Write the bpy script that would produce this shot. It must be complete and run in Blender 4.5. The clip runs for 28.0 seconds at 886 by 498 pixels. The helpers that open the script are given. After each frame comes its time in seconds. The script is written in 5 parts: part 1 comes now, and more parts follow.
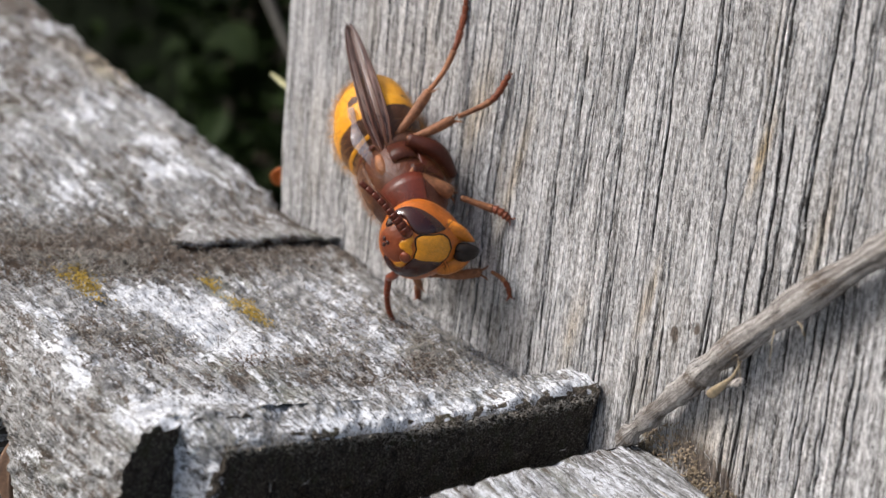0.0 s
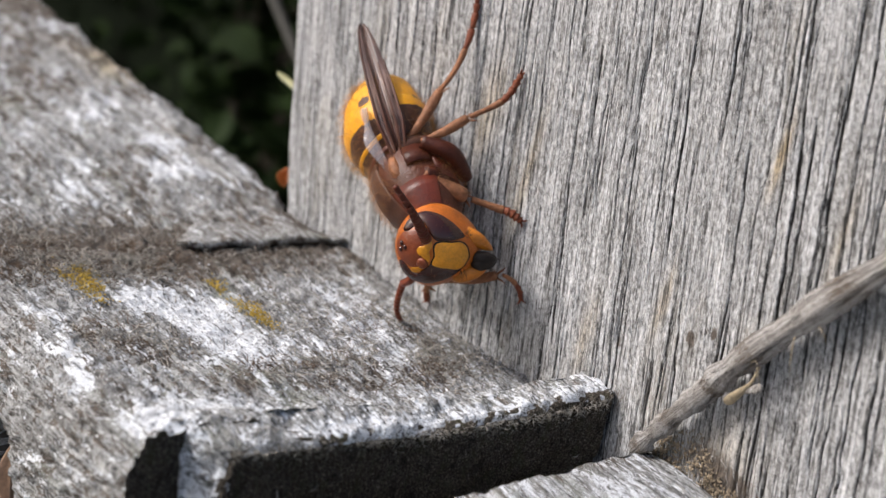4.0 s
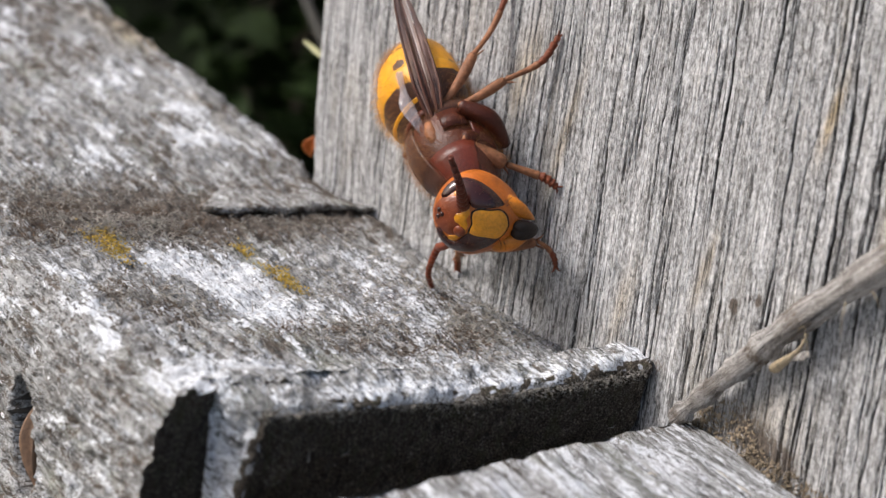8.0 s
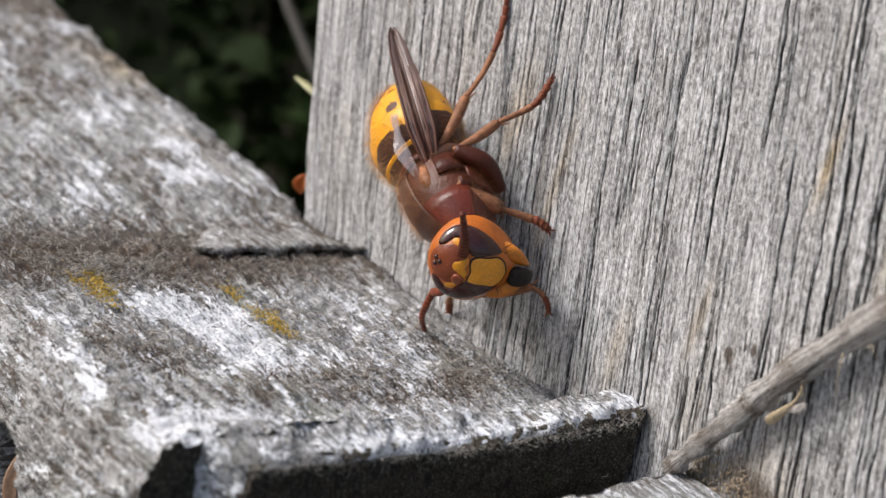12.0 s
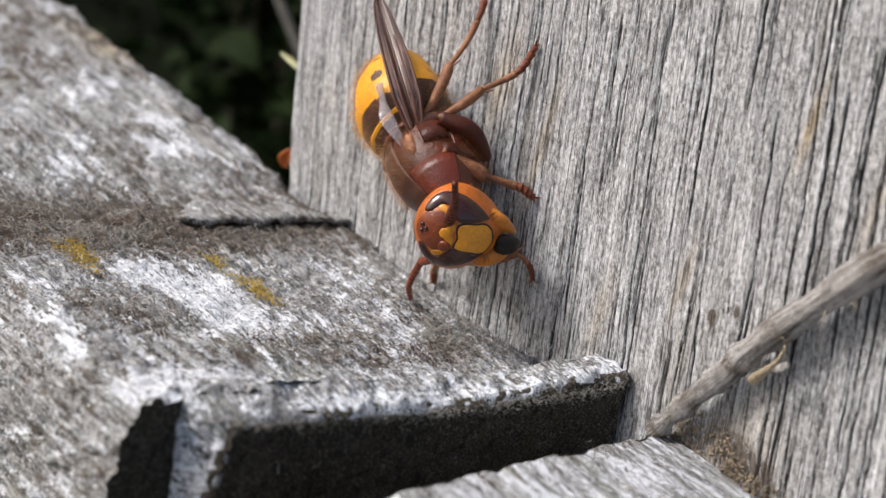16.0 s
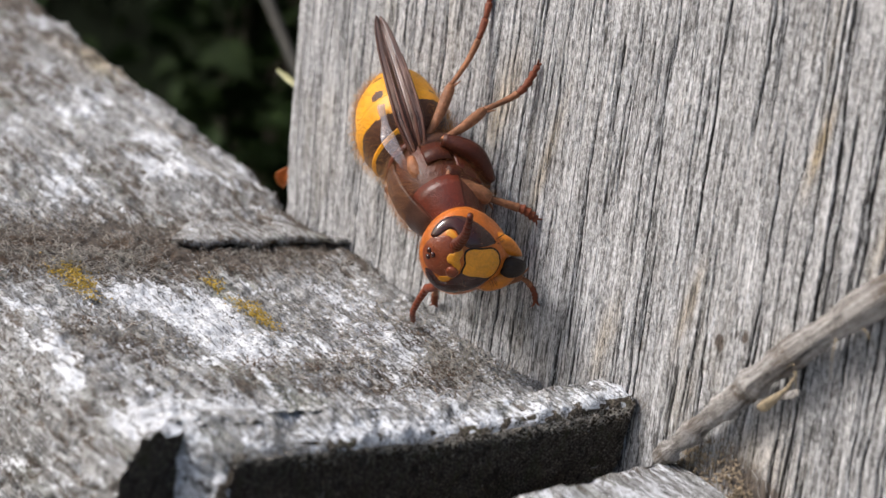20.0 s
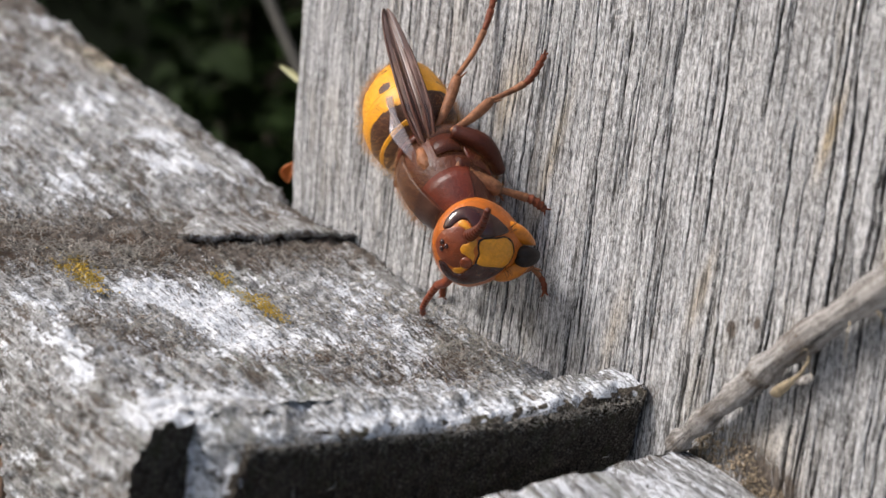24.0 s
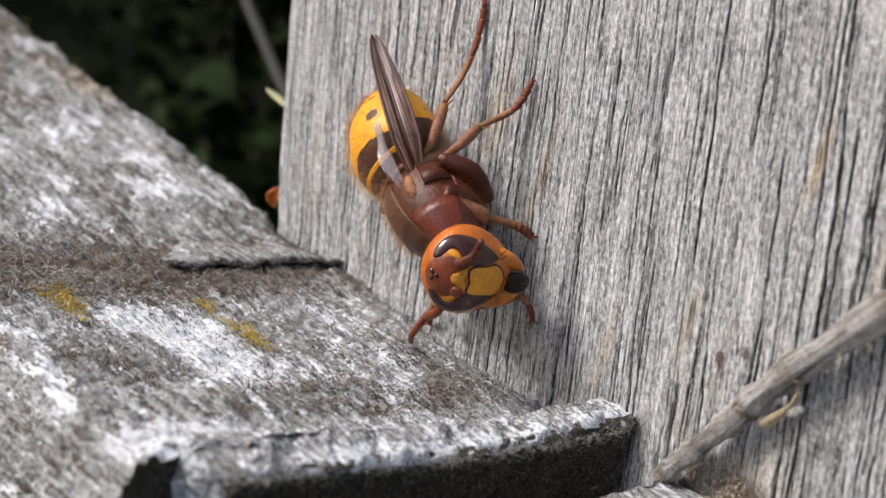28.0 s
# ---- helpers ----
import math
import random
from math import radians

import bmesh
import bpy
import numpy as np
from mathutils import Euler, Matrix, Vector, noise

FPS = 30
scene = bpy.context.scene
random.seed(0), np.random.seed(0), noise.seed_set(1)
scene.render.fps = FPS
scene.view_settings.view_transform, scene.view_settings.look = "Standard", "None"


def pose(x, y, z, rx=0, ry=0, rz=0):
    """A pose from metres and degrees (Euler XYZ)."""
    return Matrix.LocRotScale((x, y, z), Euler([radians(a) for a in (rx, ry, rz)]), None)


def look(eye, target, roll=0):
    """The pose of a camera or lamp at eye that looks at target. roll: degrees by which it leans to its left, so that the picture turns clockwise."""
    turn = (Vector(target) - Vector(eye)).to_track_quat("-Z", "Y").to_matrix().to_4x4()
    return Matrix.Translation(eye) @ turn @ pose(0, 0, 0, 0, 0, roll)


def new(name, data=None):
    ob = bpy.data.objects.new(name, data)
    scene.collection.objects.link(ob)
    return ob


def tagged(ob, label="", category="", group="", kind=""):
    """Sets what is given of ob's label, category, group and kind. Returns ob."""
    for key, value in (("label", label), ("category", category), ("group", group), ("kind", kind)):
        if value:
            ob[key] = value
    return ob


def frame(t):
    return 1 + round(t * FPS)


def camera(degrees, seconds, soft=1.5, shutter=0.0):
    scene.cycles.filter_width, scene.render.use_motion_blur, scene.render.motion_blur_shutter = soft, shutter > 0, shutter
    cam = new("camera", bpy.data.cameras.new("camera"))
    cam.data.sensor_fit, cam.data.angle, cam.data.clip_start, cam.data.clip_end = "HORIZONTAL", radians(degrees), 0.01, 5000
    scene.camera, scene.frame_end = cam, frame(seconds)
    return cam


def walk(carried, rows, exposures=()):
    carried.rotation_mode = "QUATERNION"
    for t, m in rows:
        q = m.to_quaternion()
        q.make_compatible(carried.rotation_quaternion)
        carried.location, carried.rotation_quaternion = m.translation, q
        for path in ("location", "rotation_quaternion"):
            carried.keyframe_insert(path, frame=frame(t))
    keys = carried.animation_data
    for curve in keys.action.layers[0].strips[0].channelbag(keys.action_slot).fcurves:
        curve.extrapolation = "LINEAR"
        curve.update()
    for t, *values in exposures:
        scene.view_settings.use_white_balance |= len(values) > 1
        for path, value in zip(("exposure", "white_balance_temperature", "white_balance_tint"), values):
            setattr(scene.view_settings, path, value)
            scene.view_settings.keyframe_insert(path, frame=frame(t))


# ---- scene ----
from mathutils import Quaternion

# Lengths below are in centimetres; CM turns them into metres.
CM = 0.01
cam = camera(38.5, 28.0, soft=1.3)
PATH = [
    (0, (7.446, -8.905, 4.597), (0.370, -2.434, 1.758), 15.54),
    (0.5, (7.446, -8.928, 4.594), (0.367, -2.459, 1.758), 15.50),
    (1, (7.394, -8.900, 4.622), (0.301, -2.443, 1.795), 15.44),
    (1.5, (7.378, -8.865, 4.634), (0.286, -2.410, 1.800), 15.40),
    (2, (7.344, -8.865, 4.601), (0.252, -2.408, 1.769), 15.44),
    (2.5, (7.299, -8.776, 4.596), (0.211, -2.306, 1.785), 15.54),
    (3, (7.294, -8.793, 4.517), (0.208, -2.327, 1.692), 15.69),
    (3.5, (7.274, -8.803, 4.523), (0.181, -2.342, 1.703), 15.77),
    (5.5, (7.129, -8.824, 4.349), (0.010, -2.398, 1.517), 15.83),
    (6, (7.119, -8.822, 4.341), (-0.004, -2.403, 1.503), 15.99),
    (6.5, (7.130, -8.887, 4.309), (-0.002, -2.487, 1.451), 16.12),
    (7, (7.115, -8.875, 4.328), (-0.016, -2.470, 1.476), 16.34),
    (7.5, (7.138, -8.852, 4.203), (0.021, -2.446, 1.320), 16.44),
    (8, (6.994, -8.759, 4.105), (-0.136, -2.372, 1.212), 16.32),
    (8.5, (6.808, -8.626, 4.132), (-0.315, -2.212, 1.284), 16.08),
    (9, (6.753, -8.624, 4.149), (-0.386, -2.211, 1.337), 16.09),
    (9.5, (6.754, -8.657, 4.176), (-0.386, -2.234, 1.392), 16.22),
    (10, (6.815, -8.726, 4.113), (-0.330, -2.315, 1.313), 16.33),
    (10.5, (6.757, -8.719, 4.237), (-0.405, -2.302, 1.492), 16.27),
    (11, (6.807, -8.705, 4.145), (-0.348, -2.284, 1.389), 16.37),
    (11.5, (6.803, -8.676, 4.230), (-0.355, -2.244, 1.513), 16.41),
    (12, (6.818, -8.676, 4.250), (-0.344, -2.245, 1.541), 16.57),
    (12.5, (6.803, -8.661, 4.295), (-0.369, -2.219, 1.639), 16.61),
    (13, (6.808, -8.591, 4.304), (-0.344, -2.117, 1.673), 16.61),
    (13.5, (6.832, -8.565, 4.231), (-0.314, -2.093, 1.576), 16.55),
    (15.5, (6.888, -8.564, 4.121), (-0.245, -2.076, 1.470), 16.52),
    (16, (6.951, -8.597, 3.971), (-0.166, -2.107, 1.281), 16.68),
    (16.5, (6.963, -8.569, 4.014), (-0.140, -2.065, 1.321), 16.37),
    (17, (6.916, -8.600, 4.026), (-0.195, -2.097, 1.354), 16.38),
    (17.5, (6.876, -8.572, 4.070), (-0.235, -2.062, 1.413), 16.48),
    (18, (6.870, -8.545, 4.054), (-0.230, -2.022, 1.402), 16.54),
    (18.5, (6.847, -8.579, 4.068), (-0.255, -2.054, 1.425), 16.44),
    (19, (6.824, -8.579, 4.036), (-0.271, -2.044, 1.396), 16.37),
    (19.5, (6.819, -8.575, 3.980), (-0.275, -2.045, 1.329), 16.55),
    (20, (6.721, -8.567, 4.037), (-0.378, -2.030, 1.417), 16.50),
    (20.5, (6.659, -8.644, 3.980), (-0.461, -2.128, 1.362), 16.17),
    (21, (6.676, -8.604, 3.977), (-0.437, -2.082, 1.355), 16.27),
    (21.5, (6.737, -8.687, 3.881), (-0.378, -2.174, 1.245), 16.21),
    (23.5, (6.698, -8.691, 3.899), (-0.433, -2.187, 1.283), 15.91),
    (24, (6.685, -8.589, 3.895), (-0.425, -2.054, 1.300), 15.91),
    (24.5, (6.668, -8.603, 3.919), (-0.450, -2.070, 1.338), 15.72),
    (25, (6.645, -8.572, 3.925), (-0.462, -2.021, 1.362), 15.89),
    (25.5, (6.617, -8.575, 3.912), (-0.495, -2.028, 1.351), 15.83),
    (26, (6.555, -8.585, 3.966), (-0.559, -2.026, 1.441), 15.80),
    (26.5, (6.527, -8.593, 3.992), (-0.590, -2.023, 1.505), 15.84),
    (27, (6.530, -8.592, 3.978), (-0.588, -2.026, 1.482), 15.84),
    (27.5, (6.492, -8.573, 4.024), (-0.618, -1.986, 1.561), 15.87),
    (28, (6.579, -8.551, 3.964), (-0.509, -1.933, 1.523), 16.11),
]
walk(cam, [(t, look(Vector(eye) * CM, Vector(target) * CM, roll)) for t, eye, target, roll in PATH])
cam.data.dof.use_dof = True
cam.data.dof.focus_distance = 0.116
cam.data.dof.aperture_fstop = 36.0

# ---------------------------------------------------------------- light
world = bpy.data.worlds.new("overcast_sky")
scene.world = world
world.use_nodes = True
SUN_DIR = Vector((-0.45, -0.66, 0.60)).normalized()
sky = world.node_tree.nodes.new("ShaderNodeTexSky")
sky.sky_type = "NISHITA"
sky.sun_disc = False
sky.sun_elevation = math.asin(SUN_DIR.z)
sky.sun_rotation = math.atan2(SUN_DIR.x, SUN_DIR.y)
sky.air_density, sky.dust_density, sky.ozone_density = 1.0, 3.0, 0.6
back = world.node_tree.nodes["Background"]
world.node_tree.links.new(sky.outputs[0], back.inputs[0])
back.inputs[1].default_value = 0.092
sun_data = bpy.data.lights.new("sun", "SUN")
sun_data.energy, sun_data.angle, sun_data.color = 2.0, radians(15), (1.0, 0.99, 1.0)
sun = new("sun", sun_data)
sun.matrix_world = look(SUN_DIR * 5, (0, 0, 0))
scene.view_settings.exposure = 0.97


# ---------------------------------------------------------------- small helpers
def lattice(i, j, seed):
    v = np.sin(i * 127.1 + j * 311.7 + seed * 74.7) * 43758.5453
    return v - np.floor(v)


def vnoise(x, y, seed=0):
    """Smooth noise from 0 to 1 on arrays."""
    i, j = np.floor(x), np.floor(y)
    u, v = x - i, y - j
    u, v = u * u * (3 - 2 * u), v * v * (3 - 2 * v)
    a, b = lattice(i, j, seed), lattice(i + 1, j, seed)
    c, d = lattice(i, j + 1, seed), lattice(i + 1, j + 1, seed)
    return (a * (1 - u) + b * u) * (1 - v) + (c * (1 - u) + d * u) * v


def fbm(x, y, seed=0, octaves=4):
    total, amp, norm = 0.0, 1.0, 0.0
    for k in range(octaves):
        total = total + amp * vnoise(x * 2**k, y * 2**k, seed + 13 * k)
        norm += amp
        amp *= 0.5
    return total / norm


def step(a, b, x):
    t = np.clip((x - a) / (b - a), 0, 1)
    return t * t * (3 - 2 * t)


def mesh_of(name, verts, faces, mats, index=None, smooth=True):
    me = bpy.data.meshes.new(name)
    me.from_pydata([tuple(float(c) * CM for c in v) for v in verts], [], faces)
    for m in mats if isinstance(mats, (list, tuple)) else [mats]:
        me.materials.append(m)
    if index is not None:
        me.polygons.foreach_set("material_index", np.asarray(index, dtype=np.int32))
    me.polygons.foreach_set("use_smooth", np.full(len(me.polygons), smooth))
    me.update()
    return me


def attr(me, name, values):
    values = np.asarray(values, dtype=np.float32)
    if values.ndim == 2:
        me.attributes.new(name, "FLOAT_VECTOR", "POINT").data.foreach_set("vector", values.ravel())
    else:
        me.attributes.new(name, "FLOAT", "POINT").data.foreach_set("value", values)


def part(name, me, parent, label=""):
    ob = new(name, me)
    ob.parent = parent
    return tagged(ob, label) if label else ob


def grid_faces(n, m, wrap=False):
    """Quads of an n x m grid; wrap joins the last column to the first."""
    i, j = np.meshgrid(np.arange(n - 1), np.arange(m if wrap else m - 1), indexing="ij")
    k = (j + 1) % m
    return np.stack([i * m + j, i * m + k, (i + 1) * m + k, (i + 1) * m + j], -1).reshape(-1, 4)


def loft(rings, close=True):
    """Verts and faces of rings of equal count, with closed ends."""
    n, m = len(rings), len(rings[0])
    verts = [v for ring in rings for v in ring]
    faces = grid_faces(n, m, True).tolist()
    if close:
        faces.append(list(range(m))[::-1])
        faces.append([(n - 1) * m + k for k in range(m)])
    return verts, faces


def tube(path, radii, sides=10, flat=1.0):
    """A tube along points with a radius at each; flat squeezes it sideways."""
    pts = [Vector(p) for p in path]
    side, rings = None, []
    for k, p in enumerate(pts):
        way = (pts[min(k + 1, len(pts) - 1)] - pts[max(k - 1, 0)]).normalized()
        side = way.orthogonal() if side is None else side - way * side.dot(way)
        side.normalize()
        other = way.cross(side)
        r = radii[k]
        rings.append([p + side * (r * math.cos(a)) + other * (r * flat * math.sin(a))
                      for a in (2 * math.pi * q / sides for q in range(sides))])
    return loft(rings)


def curve_points(points, count):
    """Smooth points along a Catmull-Rom curve."""
    p = [Vector(q) for q in points]
    p = [p[0] * 2 - p[1]] + p + [p[-1] * 2 - p[-2]]
    out = []
    for k in range(count):
        s = k / (count - 1) * (len(p) - 3)
        i = min(int(s), len(p) - 4)
        t = s - i
        a, b, c, d = p[i : i + 4]
        out.append(0.5 * ((2 * b) + (c - a) * t + (2 * a - 5 * b + 4 * c - d) * t * t + (3 * b - a - 3 * c + d) * t**3))
    return out


def merge(pieces):
    verts, faces = [], []
    for v, f in pieces:
        base = len(verts)
        verts.extend(v)
        faces.extend([[i + base for i in q] for q in f])
    return verts, faces


# ---------------------------------------------------------------- materials
class Nodes:
    """Short-hand to wire a node material."""

    def __init__(self, name):
        self.mat = bpy.data.materials.new(name)
        self.mat.use_nodes = True
        self.tree = self.mat.node_tree
        self.bsdf = self.tree.nodes["Principled BSDF"]

    def add(self, kind, **values):
        node = self.tree.nodes.new("ShaderNode" + kind)
        for key, value in values.items():
            setattr(node, key, value)
        return node

    def link(self, a, b):
        self.tree.links.new(a, b)
        return b

    def coords(self, attribute=""):
        if attribute:
            return self.add("Attribute", attribute_name=attribute).outputs["Vector"]
        return self.add("TexCoord").outputs["Object"]

    def value(self, attribute):
        return self.add("Attribute", attribute_name=attribute).outputs["Fac"]

    def scaled(self, vector, scale):
        node = self.add("VectorMath", operation="MULTIPLY")
        self.link(vector, node.inputs[0])
        node.inputs[1].default_value = scale
        return node.outputs[0]

    def noise(self, vector, scale, detail=4.0, rough=0.6):
        node = self.add("TexNoise")
        self.link(self.scaled(vector, scale), node.inputs["Vector"])
        node.inputs["Scale"].default_value = 1.0
        node.inputs["Detail"].default_value = detail
        node.inputs["Roughness"].default_value = rough
        return node.outputs["Fac"]

    def ramp(self, fac, stops):
        node = self.add("ValToRGB")
        els = node.color_ramp.elements
        while len(els) < len(stops):
            els.new(0.5)
        for el, (pos, col) in zip(els, stops):
            el.position = pos
            el.color = (*col, 1.0) if len(col) == 3 else col
        self.link(fac, node.inputs[0])
        return node.outputs["Color"]

    def grey(self, fac, lo, hi):
        node = self.add("MapRange", interpolation_type="SMOOTHSTEP")
        self.link(fac, node.inputs["Value"])
        node.inputs["From Min"].default_value = lo
        node.inputs["From Max"].default_value = hi
        return node.outputs["Result"]

    def math(self, op, a, b):
        node = self.add("Math", operation=op)
        for slot, v in zip(node.inputs, (a, b)):
            if isinstance(v, (int, float)):
                slot.default_value = v
            else:
                self.link(v, slot)
        return node.outputs[0]

    def mix(self, fac, a, b):
        node = self.add("Mix", data_type="RGBA")
        if isinstance(fac, (int, float)):
            node.inputs[0].default_value = fac
        else:
            self.link(fac, node.inputs[0])
        for slot, v in ((node.inputs[6], a), (node.inputs[7], b)):
            if isinstance(v, tuple):
                slot.default_value = (*v, 1.0)
            else:
                self.link(v, slot)
        return node.outputs[2]

    def finish(self, colour, rough, height=None, depth=0.0001, strength=1.0):
        if isinstance(colour, tuple):
            self.bsdf.inputs["Base Color"].default_value = (*colour, 1.0)
        else:
            self.link(colour, self.bsdf.inputs["Base Color"])
        if isinstance(rough, (int, float)):
            self.bsdf.inputs["Roughness"].default_value = rough
        else:
            self.link(rough, self.bsdf.inputs["Roughness"])
        if height is not None:
            bump = self.add("Bump")
            bump.inputs["Strength"].default_value = strength
            bump.inputs["Distance"].default_value = depth
            self.link(height, bump.inputs["Height"])
            self.link(bump.outputs[0], self.bsdf.inputs["Normal"])
        return self.mat


def weathered_wood(name, light, mid, dark, warm, warm_amount=0.25, lichen=1.0, mottle=(0.36, 0.26, 0.38), grit=(30.0, 30.0, 17.0), relief=0.0003, pitted=0.75):
    """Silvered wood; its grain runs along the third component of the attribute 'grain' (cm)."""
    n = Nodes(name)
    g = n.coords("grain")
    broad = n.noise(g, (2.2, 2.2, 0.22), 3)
    streak = n.noise(g, (22.0, 22.0, 0.5), 5, 0.65)
    fibre = n.noise(g, (85.0, 85.0, 1.8), 3, 0.7)
    speck = n.noise(g, grit, 5, 0.8)
    tone = n.math("ADD", n.math("MULTIPLY", streak, mottle[2]), n.math("MULTIPLY", speck, mottle[0]))
    tone = n.math("ADD", tone, n.math("MULTIPLY", fibre, mottle[1]))
    tone = n.math("ADD", tone, n.math("MULTIPLY", n.math("SUBTRACT", n.noise(g, (6.5, 6.5, 0.9), 4, 0.65), 0.5), 0.22))
    colour = n.ramp(tone, [(0.37, dark), (0.47, mid), (0.60, light)])
    patch = n.grey(n.noise(g, (1.9, 1.9, 0.45), 4), 0.54, 0.70)
    colour = n.mix(n.math("MULTIPLY", patch, warm_amount), colour, warm)
    colour = n.mix(n.math("MULTIPLY", n.grey(broad, 0.55, 0.75), 0.2), colour, mid)
    colour = n.mix(n.math("MULTIPLY", n.value("tan"), n.grey(speck, 0.3, 0.6)), colour, (0.52, 0.38, 0.20))
    thin = n.grey(n.noise(g, (30.0, 30.0, 0.28), 4, 0.5), 0.375, 0.335)
    colour = n.mix(n.math("MULTIPLY", thin, 0.7), colour, tuple(c * 0.6 for c in dark))
    # cracks: the dark of their depth is painted into the colour
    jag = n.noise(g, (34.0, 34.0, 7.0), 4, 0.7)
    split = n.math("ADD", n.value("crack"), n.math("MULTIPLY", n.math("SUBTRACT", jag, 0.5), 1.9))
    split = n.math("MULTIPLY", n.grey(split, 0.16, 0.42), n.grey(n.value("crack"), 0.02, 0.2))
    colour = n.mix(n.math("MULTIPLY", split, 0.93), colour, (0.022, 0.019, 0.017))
    # dark mask: damp weathering plus painted shade; crust: pale lichen; both masks with ragged outlines
    chip = n.noise(g, (13.0, 13.0, 2.8), 6, 0.75)
    dirt_shade = n.math("ADD", n.value("dirt_shade"), n.math("MULTIPLY", n.math("SUBTRACT", chip, 0.5), 4.6 * lichen))
    dirt_shade = n.math("ADD", dirt_shade, n.math("MULTIPLY", n.math("SUBTRACT", speck, 0.5), 1.6))
    dark_patch = n.ramp(speck, [(0.35, (0.032, 0.024, 0.018)), (0.65, (0.145, 0.108, 0.080))])
    colour = n.mix(n.math("MULTIPLY", n.grey(dirt_shade, 0.40, 0.62), 0.9), colour, dark_patch)
    flake = n.noise(g, (7.5, 7.5, 1.5), 6, 0.75)
    crust = n.math("ADD", n.value("crust"), n.math("MULTIPLY", n.math("SUBTRACT", flake, 0.5), 4.6 * lichen))
    crust = n.math("ADD", crust, n.math("MULTIPLY", n.math("SUBTRACT", speck, 0.5), 1.8))
    white = n.ramp(speck, [(0.32, (0.34, 0.34, 0.35)), (0.52, (0.80, 0.81, 0.84))])
    crust = n.grey(crust, 0.51, 0.57)
    colour = n.mix(n.math("MULTIPLY", crust, 0.93), colour, white)
    lines = n.grey(n.noise(g, (34.0, 34.0, 2.4), 5, 0.7), 0.455, 0.385)
    colour = n.mix(n.math("MULTIPLY", lines, 0.8), colour, (0.040, 0.036, 0.032))
    pits = n.grey(n.noise(g, (58.0, 58.0, 30.0), 3, 0.7), 0.43, 0.35)
    colour = n.mix(n.math("MULTIPLY", pits, pitted), colour, (0.035, 0.031, 0.027))
    height = n.math("ADD", n.math("MULTIPLY", streak, 1.0), n.math("MULTIPLY", fibre, 0.35))
    height = n.math("ADD", height, n.math("MULTIPLY", speck, 0.9))
    height = n.math("ADD", height, n.math("MULTIPLY", crust, 0.25))
    n.bsdf.inputs["Specular IOR Level"].default_value = 0.2
    return n.finish(colour, 0.85, height, relief, 0.9)


def plain(name, colour, rough=0.7, vary=0.35, scale=900.0, bump=0.00005, spec=0.5, stretch=(1, 1, 1)):
    """A single-coloured natural surface with grain at two scales."""
    n = Nodes(name)
    c = n.coords()
    a = n.noise(c, tuple(scale * s for s in stretch), 4)
    b = n.noise(c, tuple(scale * 0.13 * s for s in stretch), 3)
    tone = n.math("ADD", n.math("MULTIPLY", a, 0.6), n.math("MULTIPLY", b, 0.4))
    low = tuple(max(v * (1 - vary), 0.0) for v in colour)
    high = tuple(min(v * (1 + vary), 1.0) for v in colour)
    n.bsdf.inputs["Specular IOR Level"].default_value = spec
    return n.finish(n.ramp(tone, [(0.3, low), (0.7, high)]), rough, a, bump)


WOOD_PLANK = weathered_wood("silvered_plank_wood", (0.75, 0.743, 0.744), (0.30, 0.292, 0.286), (0.052, 0.047, 0.043), (0.50, 0.44, 0.35), 0.22, 0.0, (0.60, 0.17, 0.23), (29.0, 29.0, 14.0), 0.00034, 0.5)
WOOD_RAIL = weathered_wood("lichened_rail_wood", (0.58, 0.58, 0.58), (0.265, 0.257, 0.248), (0.055, 0.050, 0.045), (0.29, 0.30, 0.23), 0.45)
# near-black paint for the shade in the rail's hole and under its splinter
GAP_SHADE = plain("gap_shade", (0.050, 0.043, 0.037), 0.95, 0.4, 4000)


def rotten(name):
    """Black, pitted end grain with brown crumbs and a little green growth."""
    n = Nodes(name)
    c = n.coords()
    a = n.noise(c, (5200.0,) * 3, 5, 0.75)
    b = n.noise(c, (900.0, 900.0, 500.0), 4)
    colour = n.ramp(a, [(0.33, (0.018, 0.015, 0.012)), (0.48, (0.11, 0.090, 0.070)), (0.58, (0.24, 0.20, 0.16)), (0.66, (0.55, 0.50, 0.42))])
    colour = n.mix(n.math("MULTIPLY", n.grey(b, 0.5, 0.68), 0.5), colour, (0.10, 0.105, 0.055))
    colour = n.mix(n.math("MULTIPLY", n.grey(b, 0.46, 0.34), 0.6), colour, (0.030, 0.025, 0.021))
    n.bsdf.inputs["Specular IOR Level"].default_value = 0.2
    return n.finish(colour, 0.9, n.math("ADD", a, n.math("MULTIPLY", b, 1.5)), 0.0011)


ROT = rotten("wet_rotten_end_grain")
YELLOW_LICHEN = plain("yellow_lichen", (0.40, 0.27, 0.045), 0.9, 0.75, 2600, 0.0001)
FIBRE = plain("loose_grey_fibre", (0.34, 0.31, 0.27), 0.85, 0.5, 3000)
FUZZ = plain("dark_brown_moss", (0.125, 0.082, 0.054), 0.9, 0.8, 700)
DRY_LEAF = plain("dry_orange_leaf", (0.42, 0.13, 0.03), 0.6, 0.4, 1500)
PALE_LEAF = plain("pale_green_leaf", (0.26, 0.25, 0.13), 0.6, 0.3, 1500)
# soil, leaves and hedge: the background's shade is put into these dark colours
SOIL = plain("shade_dark_soil", (0.014, 0.012, 0.009), 0.95, 0.5, 40, 0.004, 0.04)
LEAF = plain("shade_dark_leaf", (0.016, 0.027, 0.009), 0.6, 0.5, 60, 0.0002, 0.04)
